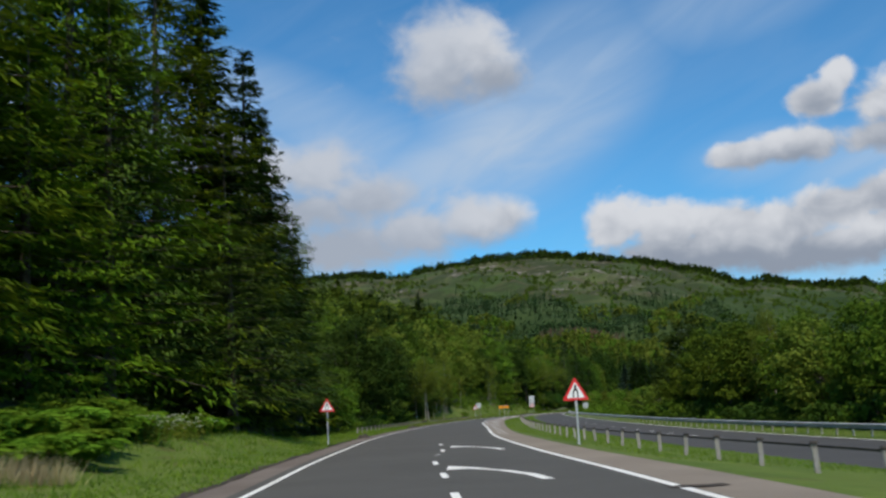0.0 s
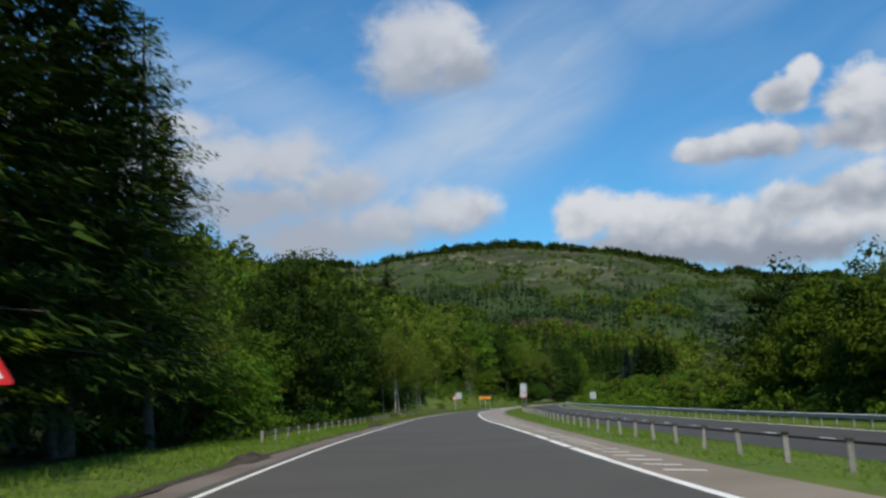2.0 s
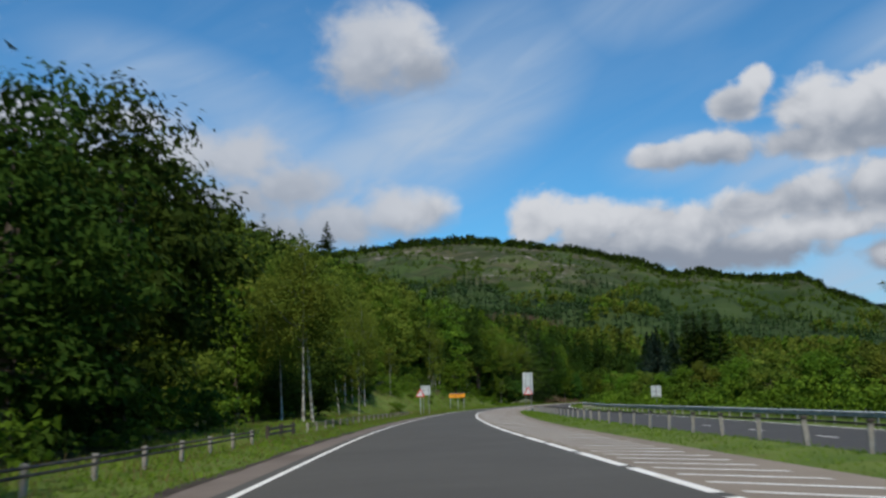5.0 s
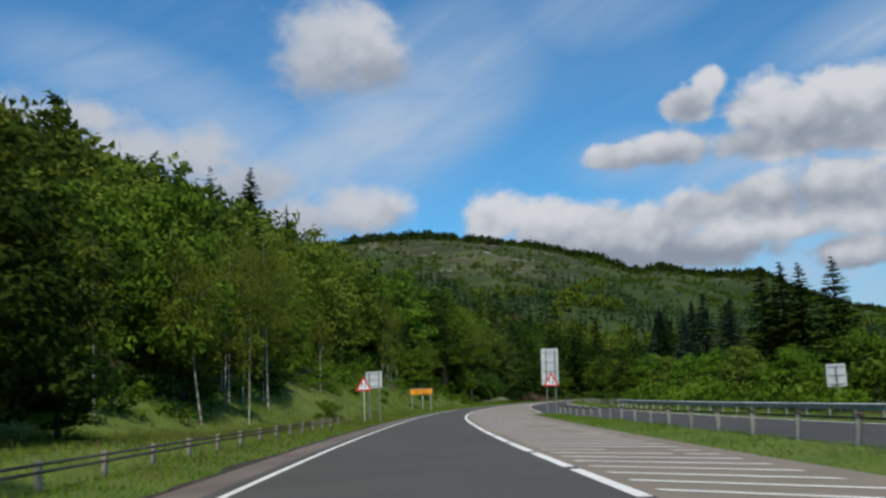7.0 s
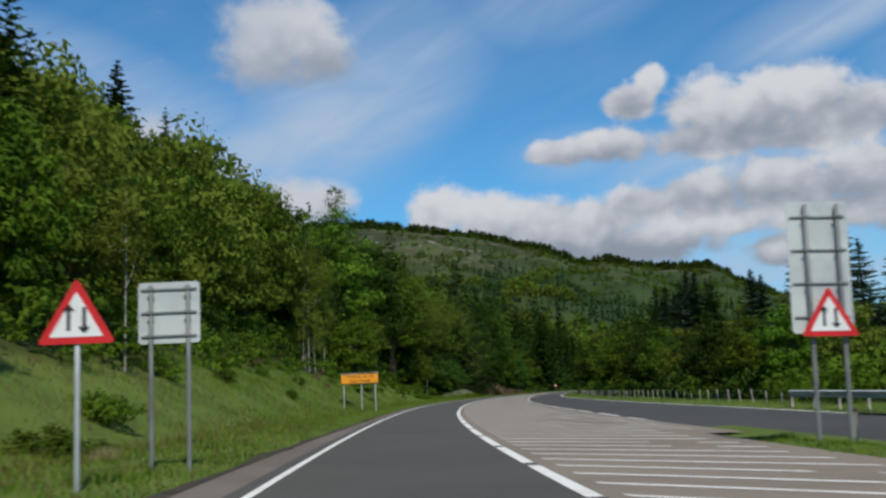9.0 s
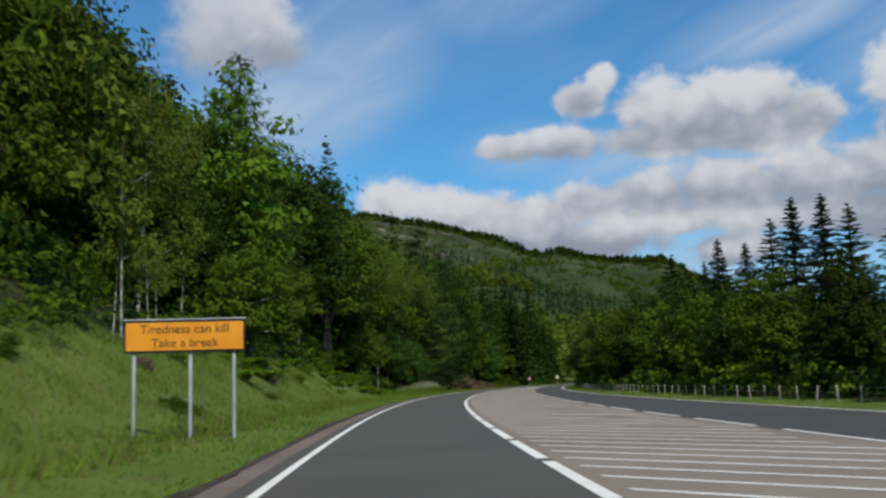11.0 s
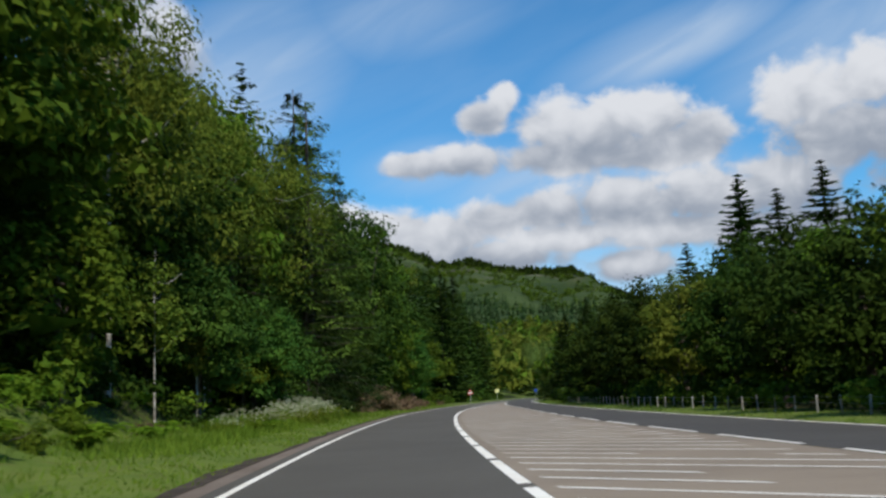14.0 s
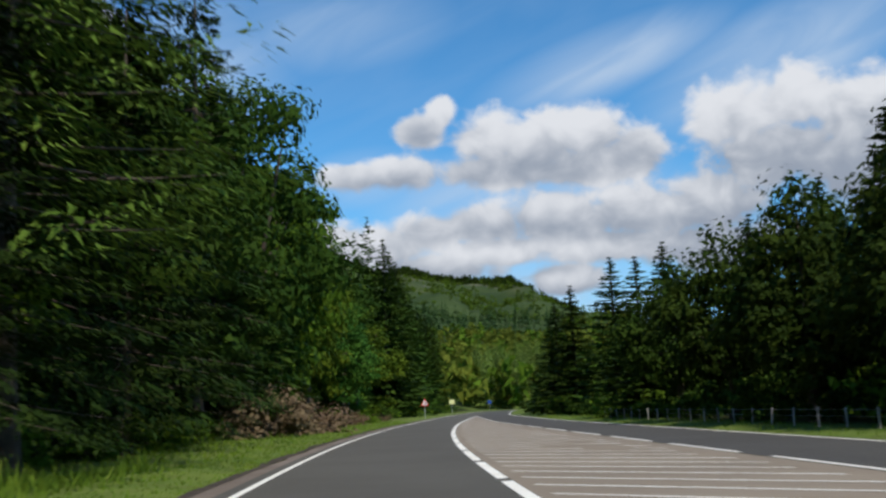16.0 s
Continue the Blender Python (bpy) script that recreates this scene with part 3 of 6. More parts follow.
def strip(name, y0, y1, left, right, z, mat, label, category, step=2.0, ragged=0.0, seed=0, drop=[(0, 0.0), (1, 0.0)]):
    """A sheet that follows the road between two offsets (numbers or tables)."""
    ys = np.arange(y0, y1 + step / 2, step)
    r = np.random.RandomState(seed)
    a = glide(left, ys) if isinstance(left, list) else np.full(len(ys), float(left))
    b = glide(right, ys) if isinstance(right, list) else np.full(len(ys), float(right))
    if ragged:
        w = np.convolve(r.uniform(-1, 1, len(ys) + 8), np.ones(3) / 3, "same")[4:-4]
        a = a + w * ragged
    k = lean(ys)
    cols = 6
    f = np.linspace(0, 1, cols)
    off = a[:, None] * (1 - f) + b[:, None] * f
    x = edge(ys)[:, None] + off * k[:, None]
    v = np.stack([x, np.repeat(ys[:, None], cols, 1), (z + glide(drop, ys))[:, None] * np.ones(x.shape)], -1).reshape(-1, 3)
    me = mesh_of(name, v, grid_faces(len(ys), cols), True)
    return whole(name, me, mat, label, category, "structure")


def shifted(table, d):
    return [(y, v + d) for y, v in table]


def line_mesh(name, pieces, z, label, category="road marking", drop=[(0, 0.0), (1, 0.0)]):
    """Painted pieces, each (y0, y1, offset table or number, width), 5 mm proud."""
    verts, faces = [], []
    for y0, y1, off, width in pieces:
        n = max(2, int((y1 - y0) / 2.5) + 2)
        ys = np.linspace(y0, y1, n)
        o = glide(off, ys) if isinstance(off, list) else np.full(n, float(off))
        k = lean(ys)
        base = len(verts)
        for y, oo, kk, e, d in zip(ys, o, k, edge(ys), glide(drop, ys)):
            verts.append((e + (oo - width / 2) * kk, y, z + d))
            verts.append((e + (oo + width / 2) * kk, y, z + d))
        faces += [(base + 2 * i, base + 2 * i + 1, base + 2 * i + 3, base + 2 * i + 2) for i in range(n - 1)]
    return whole(name, mesh_of(name, verts, faces), PAINT, label, category, "structure")


def flat_piece(name, outline, z, mat, label, category="road marking"):
    me = bpy.data.meshes.new(name)
    me.from_pydata([(x, y, z) for x, y in outline], [], [tuple(range(len(outline)))])
    me.update()
    return whole(name, me, mat, label, category, "structure")


build_ground()
Y0, Y1 = -60.0, 600.0
strip("road", Y0, Y1, -0.35, shifted(LANE, 0.12), 0.010, TAR, "smooth dark grey asphalt carriageway", "road")
GRIT_OUT = [(-120, -1.2), (225, -1.2), (265, -0.8), (640, -0.8)]
strip("road_edge", Y0, Y1, GRIT_OUT, -0.35, 0.004, GRIT, "gritty brown strip beside the left edge line", "road edge", 1.0, 0.22, 4)
strip("soil_edge", Y0, Y1, shifted(GRIT_OUT, -0.24), shifted(GRIT_OUT, 0.06), 0.008, SOIL, "dark bare soil between the gritty strip and the grass", "soil", 1.0, 0.30, 6)
strip("apron", Y0, 236.0, shifted(LANE, 0.12), shifted(APRON, 0.15), 0.006, WORN, "worn pale brown asphalt margin beside the median", "road")
strip("apron", 236.0, Y1, shifted(LANE, 0.12), shifted(NEAR, -0.1), 0.006, WORN, "worn pale asphalt between the two carriageways", "road")
strip("opposite_road", Y0, Y1, shifted(NEAR, -0.1), shifted(FAR, 0.3), 0.012, TAR_DARK, "dark grey asphalt of the opposite carriageway", "road", drop=DROP)


def build_markings():
    line_mesh("edge_line", [(Y0, 598, 0.0, 0.14)], 0.016, "solid white edge line on dark asphalt")
    right = [(Y0, 62, LANE, 0.16)]
    y = 62.0
    while y < 500:
        right.append((y, y + 5.0, LANE, 0.2))
        y += 5.6
    line_mesh("boundary_line", right, 0.016, "thick broken white line along the hatched area")
    line_mesh("lane_line", [(y, y + 1.75, 3.55, 0.14) for y in np.arange(-52.7, 30, 5.6)] + [(31.8, 32.15, 3.75, 0.13), (34.5, 36.5, 3.98, 0.15), (41.8, 43.6, 4.0, 0.15)], 0.016, "short white lane dashes on dark asphalt")
    far = []
    y = 238.0
    while y < 500:
        far.append((y, y + 5.2, shifted(NEAR, 0.0), 0.15))
        y += 7.0
    line_mesh("far_boundary_line", far, 0.020, "broken white line of the opposite carriageway", "road marking", DROP)
    line_mesh("far_edge_line", [(Y0, 598, shifted(FAR, 0.05), 0.15)], 0.020, "faded white edge line of the opposite carriageway", "road marking", DROP)
    line_mesh("far_lane_line", [(y, y + 2.0, [(yy, (n + f) / 2) for (yy, n), (_, f) in zip([(q, float(glide(NEAR, q))) for q in range(-60, 240, 20)], [(q, float(glide(FAR, q))) for q in range(-60, 240, 20)])], 0.14) for y in np.arange(-50, 170, 8.0)], 0.020, "short white lane dashes of the opposite carriageway", "road marking", DROP)
    # diagonal bars, worn through in places
    r = random.Random(5)
    n = 0
    y = 58.0
    while y < 470:
        w = float(glide(LANE, y)) + 0.35
        end = (float(glide(APRON, y)) - 0.35) if y < 244 else float(glide(NEAR, y)) - 0.5
        wide = end - w
        if wide > 0.25:
            cuts = [(0.0, r.uniform(0.93, 1.0))] if wide < 2.8 or r.random() < 0.75 else [(0.0, r.uniform(0.4, 0.8)), (r.uniform(0.82, 0.88), 1.0)]
            verts, faces = [], []
            for a, b in cuts:
                base = len(verts)
                for f in (a, b):
                    o = w + wide * f
                    yy = y - wide * f * 1.22
                    x = float(at_off(yy, o))
                    verts += [(x, yy - 0.125, 0.013), (x, yy + 0.125, 0.013)]
                faces.append((base, base + 2, base + 3, base + 1))
            ob = whole("hatch_bar", mesh_of("hatch_bar", verts, faces), PAINT, "worn white diagonal bar on pale asphalt", "road marking", "structure")
            tagged(ob, group="hatched bars")
            n += 1
        y += 1.6
    # curved arrows that send traffic to the left lane
    for y0, o in ((18.3, 5.3), (33.6, 5.9)):
        pts = []
        tail = [(0.0, 0.0), (1.6, -0.12), (3.4, -0.5), (4.7, -1.0)]
        for dy, do in tail:
            pts.append((float(at_off(y0 + dy, o + do + 0.11)), y0 + dy))
        pts.append((float(at_off(y0 + 4.4, o - 0.62)), y0 + 4.4))
        pts.append((float(at_off(y0 + 6.4, o - 1.5)), y0 + 6.4))
        pts.append((float(at_off(y0 + 4.6, o - 1.62)), y0 + 4.6))
        for dy, do in reversed(tail):
            pts.append((float(at_off(y0 + dy, o + do - 0.11)), y0 + dy))
        flat_piece("lane_arrow", pts, 0.017, PAINT, "curved white arrow on dark asphalt")


build_markings()


# ---- plants ----


def part(name, me, mat, parent, label=""):
    me.materials.clear()
    me.materials.append(mat)
    ob = new(name, me)
    ob.parent = parent
    return tagged(ob, label)


def unit(v):
    return v / np.maximum(np.linalg.norm(v, axis=-1, keepdims=True), 1e-9)


def tube(points, radii, sides=6):
    """A tapered limb through points, closed at its tip."""
    p, r = np.asarray(points, float), np.asarray(radii, float)
    t = unit(np.gradient(p, axis=0))
    ref = np.where(np.abs(t[:, 2:3]) > 0.9, [[1.0, 0, 0]], [[0, 0, 1.0]])
    a = unit(np.cross(t, ref))
    b = np.cross(t, a)
    ang = np.linspace(0, 2 * math.pi, sides, endpoint=False)
    ring = p[:, None] + r[:, None, None] * (np.cos(ang)[None, :, None] * a[:, None] + np.sin(ang)[None, :, None] * b[:, None])
    n = len(p)
    f = []
    for i in range(n - 1):
        for k in range(sides):
            f.append((i * sides + k, i * sides + (k + 1) % sides, (i + 1) * sides + (k + 1) % sides, (i + 1) * sides + k))
    return ring.reshape(-1, 3), np.array(f)


def joined(pieces):
    verts, faces, n = [], [], 0
    for v, f in pieces:
        verts.append(v)
        faces.append(np.asarray(f) + n)
        n += len(v)
    return np.concatenate(verts), np.concatenate(faces)


def blades(c, along, length, width, r, facing=None):
    """Leaves: pointed slips at c, pointing along and turned towards facing, of the given lengths and widths."""
    n = len(c)
    along = unit(along)
    side = unit(np.cross(along, unit(r.normal(size=(n, 3))) if facing is None else facing))
    length = np.broadcast_to(np.asarray(length, float).reshape(-1, 1), (n, 1))
    width = np.broadcast_to(np.asarray(width, float).reshape(-1, 1), (n, 1))
    skew = r.uniform(-0.25, 0.25, (n, 1))
    a = c - along * length * (0.45 + skew) + side * width * 0.55
    b = c - along * length * (0.45 - skew) - side * width * 0.55
    e = c + along * length * 0.55 + side * width * skew
    v = np.stack([a, b, e], 1).reshape(-1, 3)
    return v, np.arange(3 * n).reshape(n, 3)


def trunk_of(h, r0, r, bend=0.03, top=0.9, sides=8):
    z = np.linspace(-0.4, h * top, 9)
    wob = np.cumsum(r.normal(0, bend * h / 9, (9, 2)), 0)
    wob -= wob[0]
    p = np.c_[wob, z]
    rad = r0 * (1 - np.linspace(0, 1, 9) ** 1.2 * 0.92)
    rad[0] *= 1.35
    return p, rad


def broad_shape(h, spread, count, size, seed, clumps=70, base=0.18, slim=1.0, hang=0.0, limbs=9, top_heavy=0.0):
    r = np.random.RandomState(seed)
    p, rad = trunk_of(h, 0.022 * h + 0.03, r, 0.035 if slim == 1 else 0.012, 0.82 if slim == 1 else 0.95)
    wood = [tube(p, rad * (0.24 if slim < 1 else 1.0), 8)]
    z0, z1 = base * h, h
    mid, half = (z0 + z1) / 2, (z1 - z0) / 2
    d = unit(r.normal(size=(clumps, 3)))
    rr = r.uniform(0.25, 1.0, clumps) ** 0.45
    lump = 0.8 + 0.22 * np.sin(3.1 * np.arctan2(d[:, 1], d[:, 0]) + seed) + r.normal(0, 0.07, clumps)
    c = d * np.minimum(rr * lump, 0.97)[:, None]
    flare = np.where(c[:, 2] > 0, 1 - 0.35 * c[:, 2] * (1 - top_heavy), 1.0)
    c = np.c_[c[:, 0] * spread * flare * slim, c[:, 1] * spread * flare * slim, mid + c[:, 2] * half * 0.93]
    for i in range(limbs):
        k = r.randint(clumps)
        t0 = r.uniform(0.22, 0.68) if slim == 1 else r.uniform(0.42, 0.85)
        s = np.array([np.interp(t0, np.linspace(0, 1, 9), p[:, j]) for j in range(3)])
        e = c[k]
        if e[2] < s[2]:
            e = e * [1, 1, 0] + [0, 0, s[2] + 0.3]
        m = (s + e) / 2 + [0, 0, -0.03 * h]
        q = np.array([s, (s + m) / 2, m, (m + e) / 2, e])
        wood.append(tube(q, np.linspace((0.011 * h + 0.01) * (1.0 if slim == 1 else 0.28), 0.012, 5), 5))
    cr = spread * r.uniform(0.19, 0.39, clumps)
    own = r.randint(0, clumps, count)
    o = unit(r.normal(size=(count, 3)))
    o[:, 2] = np.where(o[:, 2] < -0.2, o[:, 2] * 0.5, o[:, 2])
    pos = c[own] + o * (cr[own] * r.uniform(0.45, 1.08, count))[:, None] * [1, 1, 0.72]
    pos[:, 2] -= hang * r.uniform(0, 1, count) ** 2 * h * 0.12
    pos[:, 2] = np.maximum(pos[:, 2], 0.25)
    along = o * 0.7 + r.normal(0, 0.6, (count, 3)) + [0, 0, -0.25 - hang]
    facing = unit(o + [0, 0, 0.30] + r.normal(0, 0.26, (count, 3)))
    along = along - facing * np.sum(along * facing, 1, keepdims=True)
    leaf = blades(pos, along, size * r.uniform(0.7, 1.35, count), size * r.uniform(0.45, 0.85, count), r, facing)
    return wood, leaf


def fir_shape(h, w, levels, per, seed, twigs=13, droop=0.28, gap=0.0, base=0.03, wide=0.20, power=0.85, hang=0.0, long=0.13, tip=0.24):
    r = np.random.RandomState(seed)
    p, rad = trunk_of(h, 0.014 * h + 0.03, r, 0.006, 0.99, 7)
    wood = [tube(p, rad, 7)]
    cs, ds, ls, ws = [], [], [], []
    for i in range(levels):
        f = (i + r.uniform(-0.3, 0.3)) / levels
        z = h * (base + (1 - base) * max(f, 0))
        reach = w * max(1 - max(f, 0), 0.012) ** power
        n = per if f < 0.85 else max(4, per - 2)
        a0 = r.uniform(0, 6.28)
        for k in range(n):
            if r.uniform() < gap:
                continue
            a = a0 + 6.283 * k / n + r.normal(0, 0.22)
            L = reach * r.uniform(0.72, 1.18) + 0.12
            fall = droop * r.uniform(0.6, 1.5) * (1.0 - 0.85 * f)
            out = np.array([math.cos(a), math.sin(a), 0.0])
            t = np.linspace(0.12, 1.0, twigs)
            bp = out[None] * (L * t)[:, None]
            zb = z + r.uniform(-0.8, 0.8) * h / levels
            bp[:, 2] = zb - L * fall * t + 0.16 * L * t**2.4
            side = np.array([-math.sin(a), math.cos(a), 0.0])
            sg = np.where(np.arange(twigs) % 2 == 0, 1.0, -1.0)
            spread = (1 - 0.75 * t) * wide * L + 0.05
            c = bp + side[None] * (sg * spread * r.uniform(0.3, 1.0, twigs))[:, None]
            c[:, 2] -= hang * r.uniform(0, 1, twigs) * L * 0.25
            d = out[None] * 0.8 + side[None] * (sg * r.uniform(0.2, 0.9, twigs))[:, None] + r.normal(0, 0.14, (twigs, 3))
            d[:, 2] -= fall * 0.6 + hang
            cs.append(c)
            ds.append(d)
            ls.append((long * L + tip) * r.uniform(0.8, 1.3, twigs))
            ws.append((long * 0.5 * L + tip * 0.54) * r.uniform(0.8, 1.3, twigs))
    ds = np.concatenate(ds)
    facing = unit(ds * [0.5, 0.5, 0.0] + [0, 0, 0.8] + r.normal(0, 0.35, ds.shape))
    leaf = blades(np.concatenate(cs), ds, np.concatenate(ls), np.concatenate(ws), r, facing)
    return wood, leaf


def frond_shape(h, w, levels, per, seed, slips=100, droop=0.35, base=0.05, power=0.7, size=0.34, pad=0.5, inner=0.30, hang=0.35):
    """A conifer of separate drooping pads of fine sprays, with dark gaps between its tiers."""
    r = np.random.RandomState(seed)
    p, rad = trunk_of(h, 0.014 * h + 0.03, r, 0.006, 0.99, 7)
    wood, cs, ds, fs, ls = [tube(p, rad, 7)], [], [], [], []
    for i in range(levels):
        f = max(0.0, (i + r.uniform(-0.35, 0.35)) / levels)
        reach = w * max(1 - f, 0.02) ** power
        a0 = r.uniform(0, 6.283)
        for k in range(per if f < 0.8 else max(4, per - 3)):
            a = a0 + 6.283 * k / per + r.normal(0, 0.25)
            L = reach * r.uniform(0.6, 1.15) + 0.25
            fall = droop * r.uniform(0.6, 1.4) * (1 - 0.7 * f)
            out, side = np.array([math.cos(a), math.sin(a), 0.0]), np.array([-math.sin(a), math.cos(a), 0.0])
            z = h * (base + (1 - base) * f) + r.uniform(-0.5, 0.5) * h / levels
            n = max(14, int(slips * min(1.0, (0.25 + L / w))))
            t = inner + (1.05 - inner) * r.uniform(0, 1, n) ** 0.75
            half = pad * L * 0.5 * np.sin(math.pi * np.clip((t - inner) / (1.12 - inner), 0.06, 1)) ** 0.6
            q = r.uniform(-1, 1, n)
            lift = -L * fall * t + 0.10 * L * t**2
            c = out[None] * (L * t)[:, None] + side[None] * (q * half)[:, None]
            c[:, 2] = z + lift - np.abs(q) * half * 0.35 - r.uniform(0, 1, n) ** 2 * hang * 0.6
            d = out[None] * 0.9 + side[None] * (q * 1.0)[:, None] + r.normal(0, 0.22, (n, 3))
            d[:, 2] -= fall * 0.8 + hang * r.uniform(0.3, 1.0, n)
            cs.append(c)
            ds.append(d)
            fs.append(out[None] * 0.45 + [0, 0, 0.8] + side[None] * (q * 0.35)[:, None] + r.normal(0, 0.22, (n, 3)))
            ls.append(size * r.uniform(0.6, 1.3, n))
            if L > 1.5 and k % 2 == 0:
                tt = np.linspace(0, 0.8, 4)
                b = out[None] * (L * tt)[:, None]
                b[:, 2] = z - L * fall * tt + 0.10 * L * tt**2 - 0.05
                wood.append(tube(b, [0.045, 0.035, 0.022, 0.008], 4))
    ds, fs, ls = np.concatenate(ds), unit(np.concatenate(fs)), np.concatenate(ls)
    return wood, blades(np.concatenate(cs), ds, ls, ls * r.uniform(0.20, 0.36, len(ls)), r, fs)


def tree_thing(name, wood, leaf, bark, green, label, category="tree", group=""):
    ob = tagged(new(name), label, category, group)
    part("trunk", mesh_of("trunk", *joined(wood), True), bark, ob)
    part("crown", mesh_of("crown", *leaf), green, ob)
    ob.location = (0, -900, -60)
    return ob


def plant(ob, y, off, h, h0, turn, spread=1.0, sink=0.1, x=None, tilt=(0.0, 0.0)):
    """A copy of a plant whose model is h0 tall, standing h tall at y and an offset from the edge line."""
    px = float(at_off(y, off)) if x is None else x
    z = float(land_z(px, y))
    s = h / h0
    return copy_thing(ob, Matrix.LocRotScale((px, y, z - sink), Euler((*tilt, turn)), (s * spread, s * spread, s)))


KINDS = {}


def kind(key, model, h0):
    KINDS[key] = (model, h0)


def first_models():
    f = fir_shape
    kind("spruce", tree_thing("spruce_tree", *frond_shape(20, 4.2, 40, 10, 1, 62, 0.32, 0.13, 0.8, 0.40, 0.6, 0.04, 0.3), BARK, SPRUCE, "tall dark green spruce with drooping tiers of branches"), 20)
    kind("spruce_b", tree_thing("spruce_tree", *frond_shape(20, 3.6, 38, 9, 2, 58, 0.26, 0.12, 0.8, 0.40, 0.6, 0.04, 0.3), BARK, SPRUCE, "slim dark green spruce with a pointed top"), 20)
    kind("spruce_far", tree_thing("spruce_tree", *f(20, 4.7, 42, 8, 7, 13, 0.26, 0.0, 0.03, 0.20, 0.85, 0.0, 0.15, 0.26), BARK, SPRUCE, "dark green spruce with a pointed top"), 20)
    kind("blue", tree_thing("blue_spruce_tree", *f(18, 3.9, 44, 9, 3, 18, 0.20, 0.04, 0.02, 0.26, 0.95), BARK, BLUE, "bluish green spruce with a sharp spire"), 18)
    kind("hemlock", tree_thing("hemlock_tree", *frond_shape(22, 5.8, 27, 11, 4, 100, 0.38, 0.11, 0.62, 0.36, 0.55, 0.16), BARK, HEMLOCK, "huge conifer with broad drooping sunlit green fronds"), 22)
    kind("hemlock_b", tree_thing("hemlock_tree", *frond_shape(22, 6.0, 24, 10, 9, 100, 0.34, 0.12, 0.6, 0.36, 0.55, 0.2), BARK, HEMLOCK, "huge dark conifer with hanging fronds over a bare shaded trunk"), 22)
    kind("hemlock_dark", tree_thing("hemlock_tree", *frond_shape(22, 5.2, 28, 9, 12, 110, 0.42, 0.15, 0.75, 0.32, 0.5, 0.25, 0.5), BARK, SHADEDFIR, "huge blackish green conifer with drooping fronds"), 22)
    kind("larch", tree_thing("larch_tree", *frond_shape(20, 4.6, 36, 9, 5, 64, 0.20, 0.16, 0.65, 0.27, 0.5, 0.15, 0.7), BARK, LARCH, "feathery soft green larch with hanging twigs"), 20)
    kind("larch_thin", tree_thing("larch_tree", *frond_shape(20, 4.5, 27, 7, 6, 84, 0.10, 0.22, 0.75, 0.25, 0.36, 0.12, 0.9), BARK, LARCH, "thin larch with sparse open branches against the sky"), 20)
    kind("cedar", tree_thing("cedar_tree", *frond_shape(12, 4.6, 10, 9, 8, 130, 0.10, 0.12, 0.45, 0.42, 0.7, 0.2, 0.25), BARK, CEDAR, "pale bluish cedar with broad flat tiers of branches"), 12)
    b = broad_shape
    kind("oak", tree_thing("oak_tree", *b(13, 4.6, 8200, 0.34, 21, 110, 0.03), BARK, BROAD, "leafy green broadleaf tree with a full uneven crown"), 13)
    kind("oak_near", tree_thing("oak_tree", *b(13, 4.6, 11000, 0.285, 20, 110, 0.03), BARK, BROAD, "full leafy green broadleaf tree on the slope"), 13)
    kind("oak_b", tree_thing("oak_tree", *b(12, 4.4, 6200, 0.36, 22, 90, 0.0), BARK, BROAD, "dense mid green broadleaf tree leafy to the ground"), 12)
    kind("maple", tree_thing("maple_tree", *b(13, 5.0, 13000, 0.305, 23, 100, 0.02), BARK, MAPLELEAF, "broadleaf maple with large fresh green leaves"), 13)
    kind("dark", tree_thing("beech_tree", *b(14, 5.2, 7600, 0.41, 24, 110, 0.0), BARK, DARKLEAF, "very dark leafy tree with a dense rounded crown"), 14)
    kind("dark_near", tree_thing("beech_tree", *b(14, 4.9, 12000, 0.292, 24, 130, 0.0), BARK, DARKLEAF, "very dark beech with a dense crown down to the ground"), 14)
    kind("bright", tree_thing("young_ash_tree", *b(8, 3.2, 4800, 0.28, 25, 60, 0.0), BARK, BRIGHT, "young tree with bright yellow green leaves"), 8)
    kind("birch", tree_thing("birch_tree", *b(15, 3.7, 11500, 0.16, 26, 80, 0.27, 0.9, 0.6, 14), BIRCH_BARK, BIRCHLEAF, "slender birch with a white trunk and fine hanging leaves"), 15)
    kind("birch_b", tree_thing("birch_tree", *b(16, 3.6, 11000, 0.16, 27, 72, 0.28, 0.9, 0.8, 12), BIRCH_BARK, BIRCHLEAF, "tall pale trunked birch with drooping olive leaves"), 16)
    kind("sapling", tree_thing("young_birch_tree", *b(8, 1.7, 1500, 0.18, 34, 30, 0.30, 0.8, 0.6, 6), BIRCH_BARK, BIRCHLEAF, "thin pale stemmed young birch at the wood's edge"), 8)
    kind("rowan", tree_thing("rowan_tree", *b(9, 3.6, 5200, 0.29, 28, 70, 0.0), BARK, BIRCHLEAF, "olive green roadside tree with a loose crown"), 9)
    kind("bush", tree_thing("bush", *b(3.0, 1.9, 2600, 0.18, 29, 34, 0.0, 1.0, 0.0, 6), BARK, BRIGHT, "low bright green bush in the verge", "bush"), 3)
    kind("bush_b", tree_thing("bush", *b(3.4, 2.2, 2800, 0.20, 30, 36, 0.0, 1.0, 0.0, 6), BARK, BROAD, "rounded green shrub at the wood's edge", "bush"), 3.4)
    kind("gorse", tree_thing("withered_bush", *b(2.8, 2.0, 3000, 0.17, 31, 30, 0.0, 1.0, 0.0, 6), BARK, BROWNLEAF, "brown withered bush beside the verge", "bush"), 2.8)


first_models()


